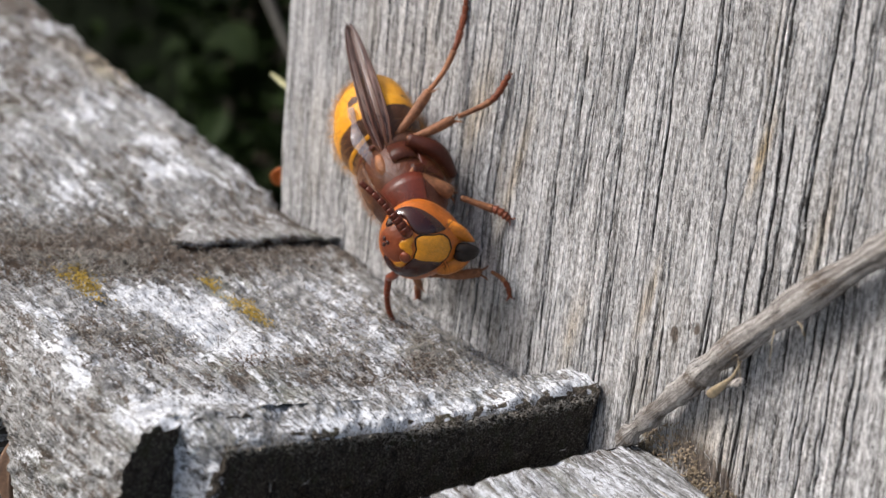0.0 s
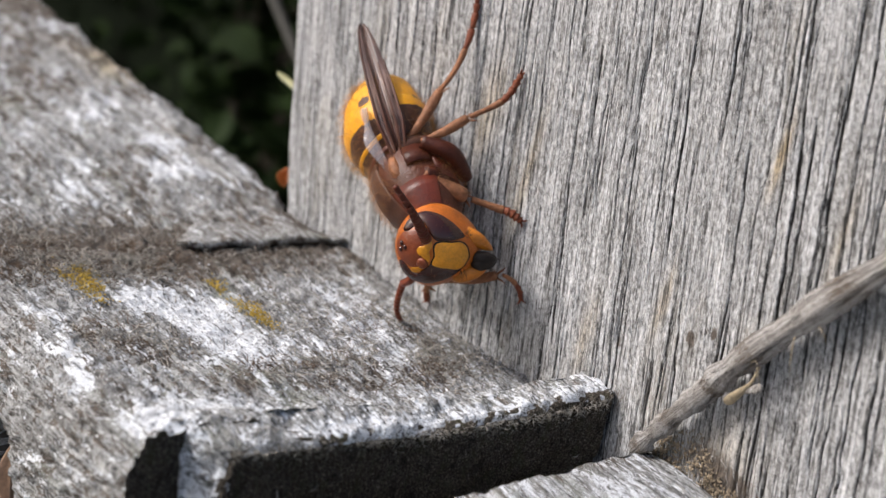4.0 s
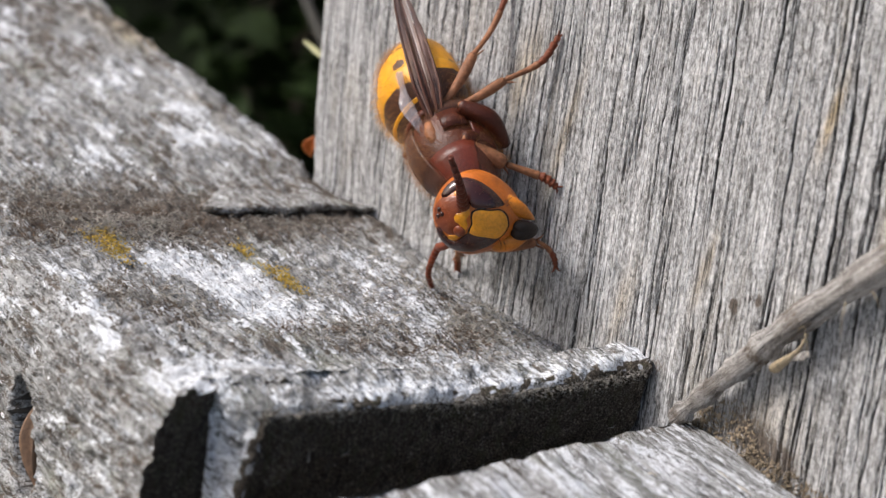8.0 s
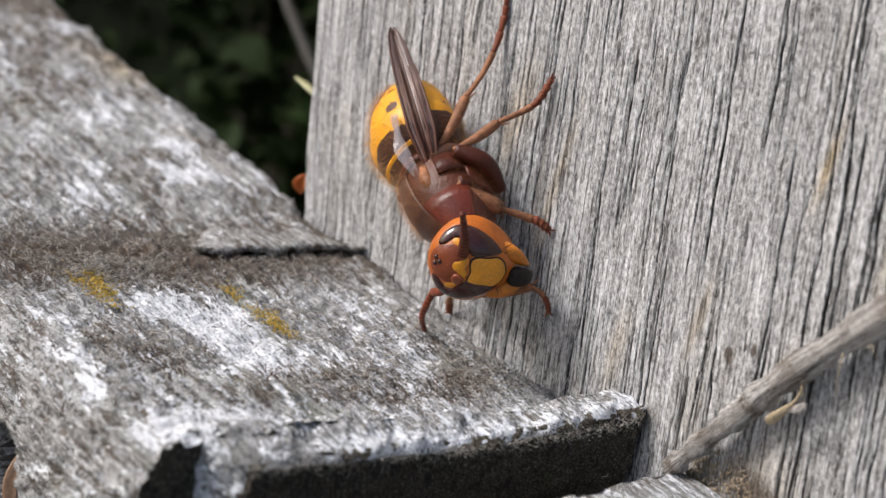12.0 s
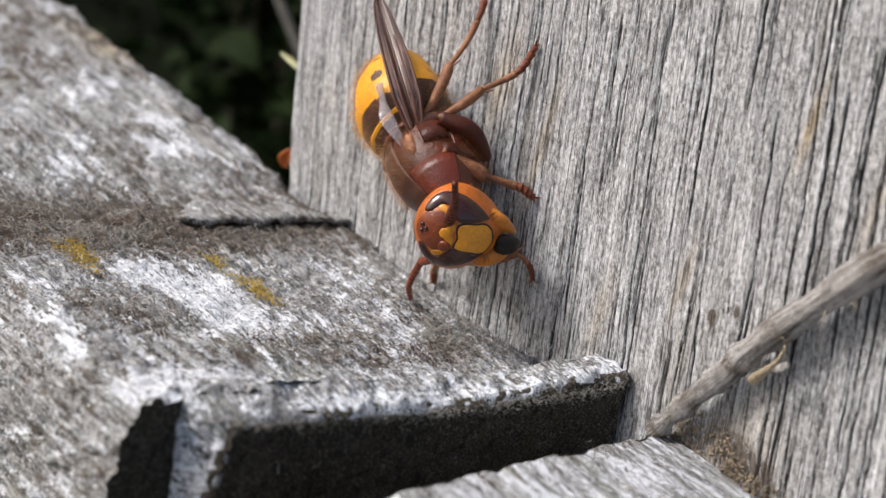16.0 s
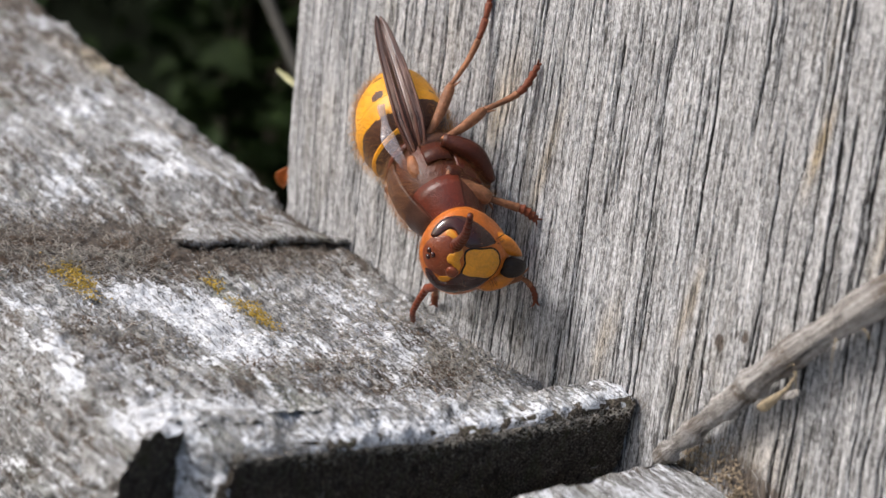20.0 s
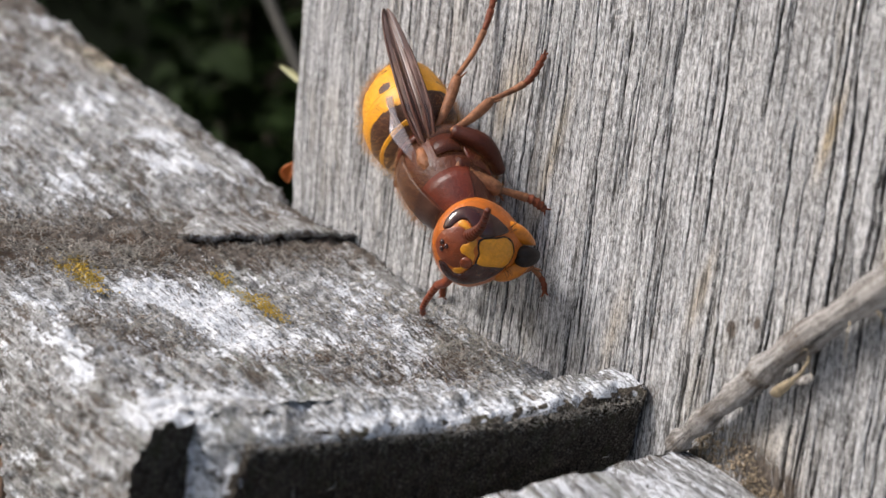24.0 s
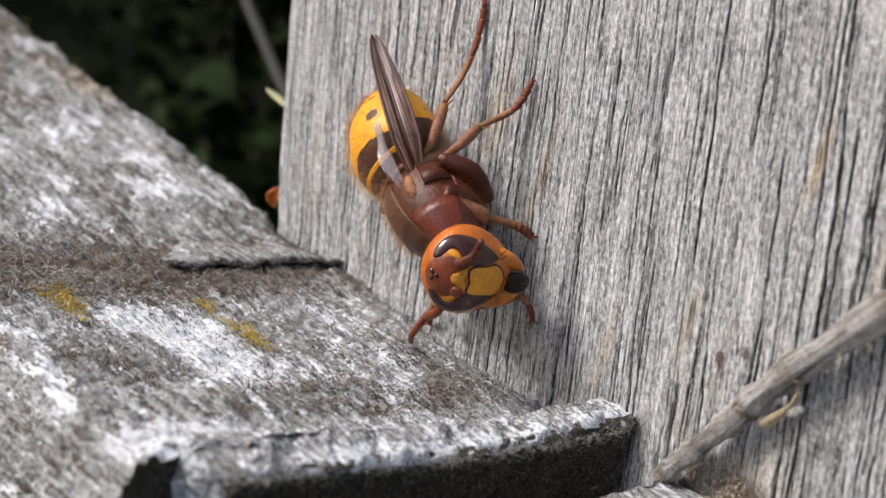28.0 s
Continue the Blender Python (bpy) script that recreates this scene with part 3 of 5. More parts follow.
def build_block(name, corners, cells, rough, seed, mats, bevel, crust_k, dirt_k, rot_face=None, shape=None):
    """A worn, bevelled timber block between two corners given as a trilinear cage of eight points (x-, x+ by y-, y+ by z-, z+)."""
    c = np.asarray(corners, float).reshape(2, 2, 2, 3)
    bm_verts, faces, index, grains, normals = [], [], [], [], []
    def place(u, v, w):
        p = 0
        for i, a in ((0, 1 - u), (1, u)):
            for j, b in ((0, 1 - v), (1, v)):
                for k, d in ((0, 1 - w), (1, w)):
                    p = p + c[i, j, k] * (a * b * d)[..., None]
        return p
    size = np.array([np.linalg.norm(c[1, 0, 0] - c[0, 0, 0]), np.linalg.norm(c[0, 1, 0] - c[0, 0, 0]), np.linalg.norm(c[0, 0, 1] - c[0, 0, 0])])
    mid = place(np.array(0.5), np.array(0.5), np.array(0.5))
    base = 0
    for axis in range(3):
        for end in (0, 1):
            p, q = [k for k in range(3) if k != axis]
            e0 = np.linspace(0, 1, cells[p]); e1 = np.linspace(0, 1, cells[q])
            E0, E1 = np.meshgrid(e0, e1, indexing="ij")
            uvw = [None] * 3
            uvw[p], uvw[q], uvw[axis] = E0, E1, np.full_like(E0, end)
            d = np.minimum.reduce([np.minimum(t, 1 - t) * size[k] for k, t in ((p, E0), (q, E1))])
            pull = bevel * (1 - np.sqrt(np.clip(1 - (1 - np.clip(d / bevel, 0, 1)) ** 2, 0, 1)))
            P = place(*uvw)
            normal = place(*[np.array(0.5 if k != axis else float(end)) for k in range(3)]) - mid
            normal /= np.linalg.norm(normal)
            warp = lambda s, q: fbm(P[..., 1] * 2.6 + P[..., 0] * q, P[..., 2] * 2.6 + P[..., 0] * 1.7, seed + s, 4) - 0.5
            P = P + np.stack([warp(5, 1.1), warp(6, 1.3) * 0.5, warp(7, 1.6)], -1) * rough * 1.5
            k1 = fbm(P[..., p] * 2.5 + axis * 7, P[..., q] * 2.5 + end * 5, seed, 3) - 0.5
            k2 = fbm(P[..., p] * 13, P[..., q] * 13, seed + 1, 3) - 0.5
            free = np.clip(d / (bevel * 0.6), 0, 1)
            P = P - normal * (pull - free * rough * (k1 * 1.2 + k2))[..., None]
            verts_here = (shape(P) if shape else P).reshape(-1, 3)
            bm_verts.append(verts_here)
            f = grid_faces(*E0.shape) + base
            if (np.cross(c[1, 0, 0] - c[0, 0, 0], c[0, 1, 0] - c[0, 0, 0]) @ (c[0, 0, 1] - c[0, 0, 0]) > 0) == ((axis == 1) == (end == 1)):
                f = f[:, ::-1]
            faces += f.tolist()
            index += [1 if (axis, end) in (rot_face or ()) else 0] * len(f)
            base += len(verts_here)
    verts = np.concatenate(bm_verts)
    me = mesh_of(name, verts, faces, mats, index)
    attr(me, "grain", verts[:, [1, 2, 0]])
    attr(me, "crust", crust_k(verts))
    attr(me, "dirt_shade", dirt_k(verts))
    return me


# the strip that caps the rail's end: bowed, one end standing proud of the rail
cage = [(-0.02, -4.10, -0.85), (-0.20, -4.17, 0.15), (-0.14, -0.04, -0.80), (-0.24, -0.04, 0.10),
        (0.30, -4.04, -0.85), (0.24, -3.92, 0.06), (0.20, -0.02, -0.80), (0.19, -0.02, 0.12)]


def strip_bow(P):
    t = np.clip((P[..., 1] + 2.2) / 2.2, 0, 1) ** 1.6
    return P + np.stack([0.19 * t, 0 * t, 0.31 * t], -1)


me = build_block("strip_body", cage, (44, 340, 70), 0.075, 51, [WOOD_RAIL, ROT], 0.06,
                 lambda v: 0.32 + 0.52 * step(-0.06, 0.10, v[:, 0] - 0.19 * np.clip((v[:, 1] + 2.2) / 2.2, 0, 1) ** 1.6) * step(-0.25, -0.05, v[:, 2]) * step(-3.6, -2.8, v[:, 1]) + 0.45 * step(-3.75, -3.95, v[:, 1]) * step(0.0, -0.15, v[:, 2]),
                 lambda v: 0.02 + 0.3 * step(-0.6, 0.0, v[:, 1]) - 0.6 * step(-3.75, -3.9, v[:, 1]), {(0, 1)}, strip_bow)
strip = tagged(new("end_strip"), "split grey wooden strip with black rotten front across the rail's end", "wood strip")
part("strip_body", me, strip)
rs = random.Random(31)
for k in range(5):
    y = rs.uniform(-3.8, -0.3)
    z = rs.uniform(-0.55, -0.05) + 0.31 * max(0, (y + 2.2) / 2.2) ** 1.6
    p = Vector((0.225 + 0.19 * max(0, (y + 2.2) / 2.2) ** 1.6, y, z))
    long = rs.uniform(0.04, 0.16)
    tip = p + Vector((0.03, rs.uniform(-0.05, 0.05), long))
    part("sliver", mesh_of("sliver", *tube([p, (p + tip) / 2 + Vector((0.02, 0, 0)), tip], [0.004, 0.012 * rs.uniform(0.4, 1), 0.002], 5), FIBRE), strip)

edge_bits = []
for _ in range(1500):
    y = rs.uniform(-3.9, -0.1)
    t = max(0, (y + 2.2) / 2.2) ** 1.6
    p = Vector((0.22 + 0.19 * t + rs.gauss(0, 0.02), y, 0.02 + 0.31 * t + rs.gauss(0, 0.02) - (0.10 * rs.random() if rs.random() < 0.3 else 0)))
    way = Vector((rs.gauss(0.5, 0.6), rs.gauss(0, 1), rs.gauss(0.3, 0.7))).normalized() * rs.uniform(0.02, 0.06)
    edge_bits.append(tube([p, p + way * 0.5 + Vector((0, 0, 0.006)), p + way], [0.004, 0.003, 0.001], 3))
tagged(part("frayed_edge", mesh_of("frayed_edge", *merge(edge_bits), FIBRE), strip, "frayed grey fibres along the strip's edge"), kind="stuff")

# the next rail, beyond a dark gap
cage = [(1.36, -4.7, -4.0), (1.30, -4.7, -0.02), (0.88, -0.03, -4.0), (0.84, -0.03, 0.15),
        (40, -4.7, -4.0), (40, -4.7, 0.0), (40, -0.03, -4.0), (40, -0.03, 0.13)]


def next_rail():
    me = build_block("next_rail", cage_near, (70, 110, 20), 0.05, 61, [WOOD_RAIL, ROT], 0.12,
                     lambda v: 0.46 + 0 * v[:, 0], lambda v: -0.1 + 0.5 * np.exp(-((v[:, 0] - 0.9 + 0.12 * v[:, 1]) / 0.25) ** 2), {(0, 0)})
    root = tagged(new("next_rail"), "pale grey weathered rail starting beyond a narrow dark gap", "rail")
    part("rail_body", me, root)
    r = random.Random(19)
    for _ in range(9):
        x, y = r.uniform(1.1, 2.6), r.uniform(-1.6, -0.15)
        p = Vector((max(x, 1.0 - 0.1 * y), y, 0.13 + 0.03 * y))
        tip = p + Vector((r.uniform(0.08, 0.22), r.uniform(-0.05, 0.05), r.uniform(0.01, 0.05)))
        part("sliver", mesh_of("sliver", *tube([p, (p + tip) / 2 + Vector((0, 0, 0.012)), tip], [0.012, 0.010, 0.002], 5, 0.6), FIBRE), root)
    return root


cage_near = [tuple(min(q, 9.0) if k == 0 else q for k, q in enumerate(p)) for p in cage]
next_rail()


# ---------------------------------------------------------------- small wooden things
TWIG_WOOD = weathered_wood("silvered_twig_wood", (0.57, 0.54, 0.51), (0.25, 0.228, 0.21), (0.075, 0.062, 0.053), (0.46, 0.38, 0.27), 0.4, 0.25, (0.36, 0.26, 0.38), (30.0, 30.0, 17.0), 0.0003, 0.3)


DEAD_STALK = plain("dead_stalk", (0.030, 0.027, 0.021), 0.85, 0.4, 600)


def twig():
    root = new("twig")
    tagged(root, "dry grey broken twig leaning on the plank", "twig")
    line = curve_points([(0.93, -0.20, 0.13), (1.14, -0.20, 0.50), (1.42, -0.20, 0.96), (1.64, -0.22, 1.34), (2.20, -0.22, 2.12), (3.0, -0.22, 3.15), (3.9, -0.2, 4.2)], 90)
    rg = np.random.RandomState(3)
    radii = [0.078 + 0.046 * min(k / 50, 1) + 0.012 * math.sin(k * 0.55) + 0.014 * rg.uniform(-1, 1) + (0.012 if 34 < k < 40 else 0) for k in range(90)]
    v, f = tube(line, radii, 26)
    v = [Vector(q) for q in v]
    for k, q in enumerate(v):
        q += (q - line[k // 26]) * (0.22 * (vnoise(np.float64((k % 26) * 1.3), np.float64(k / 26 * 0.12), 9) - 0.5))
    me = mesh_of("stick", v, f, TWIG_WOOD)
    attr(me, "grain", [(0.13 * math.cos(k % 26 * 0.24166), 0.13 * math.sin(k % 26 * 0.24166), k // 26 * 0.062) for k in range(len(v))])
    attr(me, "dirt_shade", [0.05 + 0.5 * math.sin(k // 26 * 0.21 + 1) ** 4 for k in range(len(v))])
    part("stick", me, root)
    # a pale peeled tongue of bark, and the knob of an old side shoot behind it
    line2 = curve_points([(1.70, -0.28, 1.00), (1.755, -0.30, 1.085), (1.81, -0.30, 1.17), (1.85, -0.27, 1.27), (1.84, -0.22, 1.40)], 20)
    part("bark_flake", mesh_of("bark_flake", *tube(line2, [0.030, 0.044, 0.048, 0.047, 0.046, 0.044, 0.043, 0.040, 0.038, 0.034, 0.030, 0.026, 0.022, 0.019, 0.017, 0.015, 0.013, 0.012, 0.011, 0.010], 10, 0.55), BARK_PALE), root, "curled pale strip of peeling bark")
    knob = curve_points([(1.80, -0.26, 1.16), (1.86, -0.27, 1.20), (1.92, -0.28, 1.24), (1.96, -0.27, 1.28)], 12)
    v, f = tube(knob, [0.030, 0.034, 0.036, 0.037, 0.038, 0.040, 0.044, 0.048, 0.050, 0.048, 0.038, 0.016], 12, 0.6)
    me = mesh_of("side_shoot", v, f, TWIG_WOOD)
    attr(me, "grain", [(q.x, q.y, q.z) for q in map(Vector, v)])
    part("side_shoot", me, root, "short grey stub of a side shoot")
    for a, b in (((1.86, -0.30, 1.42), (2.0, -0.36, 1.28)), ((2.10, -0.32, 1.80), (2.2, -0.36, 1.50)), ((2.25, -0.30, 1.95), (2.42, -0.36, 1.86)), ((1.80, -0.30, 1.40), (1.92, -0.37, 1.46))):
        line2 = curve_points([a, (Vector(a) + Vector(b)) / 2 + Vector((0, -0.03, 0.04)), b], 8)
        part("fibre", mesh_of("fibre", *tube(line2, [0.005 - 0.0005 * k for k in range(8)], 5), BARK_PALE), root)


BARK_PALE = plain("peeled_bark", (0.30, 0.235, 0.15), 0.8, 0.6, 3000, 0.0001)
twig()


CRUMB = plain("brown_crumbs", (0.21, 0.165, 0.115), 0.95, 0.85, 900, 0.0002, 0.2)


def crumbs(seed):
    """Crumbling wood dust and soil wedged between the plank and the next rail."""
    r = random.Random(seed)
    shape = bmesh.new()
    bmesh.ops.create_icosphere(shape, subdivisions=1, radius=1.0)
    sv, sf = [v.co.copy() for v in shape.verts], [[v.index for v in f.verts] for f in shape.faces]
    shape.free()
    pieces = []
    for _ in range(1100):
        x = 0.98 + 1.5 * r.random() ** 1.3
        high = 0.30 * math.exp(-(((x - 1.30) / 0.26) ** 2)) + 0.14
        z = 0.10 + high * r.random() ** 1.6
        p = Vector((x + 0.1 * z, 0.0 - 0.09 * r.random() ** 2 * (1 - (z - 0.1) / 0.65), z))
        s = r.uniform(0.004, 0.014) * (2.2 if r.random() < 0.08 else 1)
        turn = Euler([r.uniform(0, 6) for _ in range(3)]).to_matrix()
        pieces.append(([p + turn @ Vector((q.x * s * r.uniform(0.6, 1.4), q.y * s * 0.7, q.z * s * r.uniform(0.7, 1.2))) for q in sv], sf))
    tagged(new("crumbs", mesh_of("crumbs", *merge(pieces), CRUMB, smooth=False)), "brown crumbs of rotten wood lodged behind the rail", "debris", kind="stuff")


crumbs(8)


def splinter():
    """A long sliver lifted from the rail's top, open towards the end of the rail."""
    n, m = 70, 14
    rings = []
    for i in range(n):
        u = i / (n - 1)
        y = -2.02 + 2.10 * u
        x0 = -4.20 + 0.08 * u + 0.13 * (float(fbm(np.float64(u * 9), np.float64(2.0), 3, 4)) - 0.5)
        wide = 0.66 * min(1, 0.35 + u * 4) * min(1, 0.25 + (1 - u) * 3) * (0.8 + 0.5 * float(vnoise(np.float64(u * 7), np.float64(5.0), 4)))
        lift = (0.085 if u < 0.85 else 0.06) * (0.8 + 0.5 * float(vnoise(np.float64(u * 9), np.float64(1.0), 5)))
        thick = 0.042 + 0.05 * float(vnoise(np.float64(u * 16), np.float64(7.0), 6))
        top = [(x0 - wide * k / 6, y, 0.02 * x0 * -min(y, 0) + lift * (1 - (k / 6) ** 1.5) + 0.02 + 0.06 * float(fbm(np.float64(u * 30), np.float64(k * 1.9), 8, 3)) - 0.02) for k in range(7)]
        low = [(p[0], y, p[2] - thick * (1 - 0.4 * k / 6)) for k, p in enumerate(top)]
        rings.append(top + low[::-1])
    v, f = loft(rings)
    # underside faces carry the painted shade of the gap
    me = mesh_of("splinter", v, f, [WOOD_RAIL, GAP_SHADE], [1 if 7 <= j < 13 else 0 for _ in range(n - 1) for j in range(m)] + [1, 0])
    va = np.array([tuple(q) for q in v])
    attr(me, "grain", va[:, [1, 2, 0]])
    attr(me, "dirt_shade", 0.34 + 0 * va[:, 2])
    attr(me, "crust", 0.05 + 0 * va[:, 2])
    part("splinter", me, rail, "lifted grey sliver of wood")


splinter()


def lichen_streak(ends, count, width, seed):
    """Grains of yellow lichen scattered along a line on the rail."""
    r = random.Random(seed)
    pieces = []
    shape = bmesh.new()
    bmesh.ops.create_icosphere(shape, subdivisions=1, radius=1.0)
    sv, sf = [v.co.copy() for v in shape.verts], [[v.index for v in f.verts] for f in shape.faces]
    shape.free()
    a, b = Vector(ends[0]), Vector(ends[1])
    for _ in range(count):
        t = min(max(r.gauss(0.5, 0.3), -0.1), 1.1)
        if r.random() < 0.25 and 0.4 < t < 0.55:
            continue
        p = a.lerp(b, t) + Vector((r.gauss(0, width * 0.6), r.gauss(0, width * (1.2 - 0.6 * t)), 0))
        s = r.uniform(0.003, 0.012)
        p.z = 0.02 * p.x * -p.y + r.uniform(-0.02, 0.035)
        pieces.append(([p + Vector((q.x * s * r.uniform(0.7, 1.3), q.y * s, q.z * s * 0.8)) for q in sv], sf))
    ob = new("lichen", mesh_of("lichen", *merge(pieces), YELLOW_LICHEN))
    tagged(ob, "mustard-yellow crusty lichen grains on the rail's top", "lichen", kind="stuff")


lichen_streak([(-4.05, -3.40, 0), (-3.15, -3.47, 0)], 1200, 0.095, 1)
lichen_streak([(-3.40, -2.16, 0), (-3.10, -2.18, 0)], 330, 0.065, 3)
lichen_streak([(-2.85, -2.12, 0), (-2.20, -2.12, 0)], 560, 0.065, 2)


def fuzz(name, label, material, spots, count, size, seed, gaps, thick):
    """Loose curled fibres lying on and standing off the rail's top."""
    r = random.Random(seed)
    pieces = []
    for _ in range(count):
        x0, y0, rx, ry = r.choice(spots)
        p = Vector((x0 + r.gauss(0, rx), y0 + r.gauss(0, ry), 0))
        p.z = 0.02 * p.x * -p.y + r.uniform(-0.03, 0.02)
        if p.y > -0.05 or p.y < -4.3 or p.x > -0.05:
            continue
        # the growth sits in tufts, with barer wood between them
        if vnoise(np.float64(p.x * 5.5), np.float64(p.y * 3.0), seed) + r.uniform(-0.12, 0.12) < gaps:
            continue
        a, lift, long = r.uniform(0, 6.28), r.uniform(0.1, 1.0), size * r.uniform(0.4, 1.5)
        way = Vector((math.cos(a), math.sin(a), lift)) * long
        bend = Vector((r.gauss(0, 0.4), r.gauss(0, 0.4), r.gauss(0, 0.2))) * long
        pts = [p, p + way * 0.35 + bend * 0.4, p + way * 0.7 + bend * 0.4, p + way - Vector((0, 0, long * 0.3))]
        t = thick * r.uniform(0.4, 1.3)
        pieces.append(tube(pts, [t, t, t * 0.8, t * 0.4], 3))
    ob = new(name, mesh_of(name, *merge(pieces), material))
    tagged(ob, label, "moss", kind="stuff")


DARK_SPOTS = [(-4.5, -3.3, 0.45, 0.5), (-4.5, -3.6, 0.4, 0.4), (-4.2, -3.0, 0.35, 0.5), (-4.2, -2.4, 0.3, 0.8), (-4.4, -3.2, 0.35, 0.5), (-3.7, -1.5, 0.3, 0.6), (-4.7, -3.0, 0.4, 0.6), (-1.05, -1.8, 0.2, 0.7), (-1.2, -2.9, 0.18, 0.4), (-2.0, -3.75, 0.25, 0.25), (-1.6, -1.0, 0.5, 0.4)]
fuzz("moss", "dry dark brown moss threads on the rail's top", FUZZ, DARK_SPOTS, 15000, 0.065, 5, 0.5, 0.0036)
fuzz("wood_fibres", "loose pale wood fibres frayed from the rail's top", FIBRE, DARK_SPOTS + [(-1.4, -0.6, 0.6, 0.3), (-2.2, -0.7, 0.7, 0.35), (-1.5, -2.0, 0.6, 0.8)], 9000, 0.105, 6, 0.42, 0.0042)


def bit(name, label, category, points, widths, material, level=False):
    """A small curled leaf or husk: a thin cupped strip along a curve that climbs, or lies level."""
    line = curve_points(points, 16)
    rings = []
    for k, p in enumerate(line):
        w = widths * math.sin(math.pi * (0.06 + 0.9 * k / 15)) ** 0.7
        ring = [(w * math.sin(a) * 0.5, w * (math.cos(a) - 0.6) * 0.5) for a in np.linspace(-1.3, 1.3, 9)]
        ring = [Vector((0, y, x)) if level else Vector((x, y, 0)) for x, y in ring]
        ring += [q * 0.86 for q in reversed(ring)]
        rings.append([p + q for q in ring])
    ob = new(name, mesh_of(name, *loft(rings), material))
    tagged(ob, label, category)


bit("dry_leaf", "small curled orange-brown dry leaf wedged beside the plank", "leaf", [(-6.10, 0.30, 0.02), (-6.06, 0.26, 0.12), (-6.00, 0.24, 0.22), (-5.98, 0.28, 0.33)], 0.27, DRY_LEAF)
bit("leaf_tip", "pale yellow-green leaf tip poking past the plank", "leaf", [(-7.48, 0.70, 1.22), (-7.22, 0.70, 1.20), (-6.95, 0.69, 1.17), (-6.3, 0.66, 1.06)], 0.11, PALE_LEAF, True)
bit("seed_husk", "brown dry husk lodged in the rail's split hole", "husk", [(-1.98, -4.38, -1.95), (-2.08, -4.46, -1.72), (-2.18, -4.48, -1.48), (-2.30, -4.40, -1.22)], 0.32, plain("brown_husk", (0.17, 0.10, 0.06), 0.6, 0.5, 2500))

# a dry stalk standing in the dark behind the fence
line = curve_points([(-8.5, 6.2, -60), (-8.6, 6.1, -25), (-10.5, 6.0, -4.0), (-13.0, 6.0, -1.4), (-15.8, 6.0, 0.38), (-19.9, 6.0, 3.06), (-24.0, 6.1, 6.5)], 60)
tagged(new("dry_stalk", mesh_of("dry_stalk", *tube(line, [0.13] * 60, 10), DEAD_STALK)), "thin grey-brown dry plant stalk in the shade", "stalk")

# ---------------------------------------------------------------- hornet
def chitin(name, colour, rough=0.36, vary=0.42, bump=0.00006, scale=3800.0, gloss=0.24):
    n = Nodes(name)
    c = n.coords()
    a = n.noise(c, (scale,) * 3, 3)
    b = n.noise(c, (scale * 0.12,) * 3, 4)
    tone = n.math("ADD", n.math("MULTIPLY", a, 0.35), n.math("MULTIPLY", b, 0.65))
    low = tuple(v * (1 - vary) for v in colour)
    high = tuple(min(1, v * (1 + vary)) for v in colour)
    n.bsdf.inputs["Subsurface Weight"].default_value = 0.0
    n.bsdf.inputs["Specular IOR Level"].default_value = gloss
    return n.finish(n.ramp(tone, [(0.32, low), (0.68, high)]), rough, a, bump)


JAW = chitin("orange_yellow_jaw_chitin", (0.46, 0.145, 0.010), 0.30, 0.4, gloss=0.45)
FEELER = chitin("dark_red_feeler_chitin", (0.085, 0.018, 0.008), 0.4)
ORANGE = chitin("orange_head_chitin", (0.42, 0.105, 0.008), 0.30, 0.35, gloss=0.45)
YELLOW = chitin("yellow_face_chitin", (0.58, 0.235, 0.012), 0.28, 0.30, gloss=0.45)
AMBER = chitin("yellow_abdomen_chitin", (0.74, 0.33, 0.022), 0.34, 0.2)
CROWN = chitin("red_brown_crown_chitin", (0.17, 0.038, 0.013), 0.30, 0.35, gloss=0.4)
RED = chitin("red_brown_thorax_chitin", (0.11, 0.020, 0.009), 0.36, gloss=0.4)
BROWN = chitin("dark_brown_chitin", (0.075, 0.034, 0.022), 0.30, 0.3)
THORAX = chitin("thorax_brown_chitin", (0.080, 0.021, 0.009), 0.42, 0.5, 0.0001, 2500.0, gloss=0.35)
EYE = chitin("eye_brown", (0.036, 0.009, 0.006), 0.17, 0.2, 0.00001)
EYE.node_tree.nodes["Principled BSDF"].inputs["Specular IOR Level"].default_value = 0.55
BLACK = chitin("black_mandible_chitin", (0.014, 0.009, 0.007), 0.55)
LEG = chitin("leg_brown_chitin", (0.25, 0.105, 0.050), 0.5, 0.62, 0.00016, 2400.0)
LEG_DARK = chitin("thigh_dark_red_chitin", (0.058, 0.013, 0.006), 0.40)
TARSUS = chitin("tarsus_red_brown_chitin", (0.16, 0.042, 0.018), 0.5, 0.55, 0.00012, 2400.0)
ANTENNA = chitin("antenna_chitin", (0.17, 0.036, 0.013), 0.42)
PALE_HAIR = plain("orange_hair", (0.48, 0.24, 0.07), 0.6, 0.3, 3000)
HAIR = plain("golden_brown_hair", (0.27, 0.115, 0.036), 0.6, 0.3, 3000)


def wing_material():
    n = Nodes("smoky_brown_wing")
    c = n.coords("grain")
    a = n.noise(c, (30.0, 30.0, 2.0), 4)
    colour = n.ramp(a, [(0.32, (0.030, 0.013, 0.010)), (0.55, (0.12, 0.065, 0.052)), (0.72, (0.34, 0.23, 0.20))])
    n.bsdf.inputs["Alpha"].default_value = 0.80
    return n.finish(colour, 0.42, a, 0.00004)


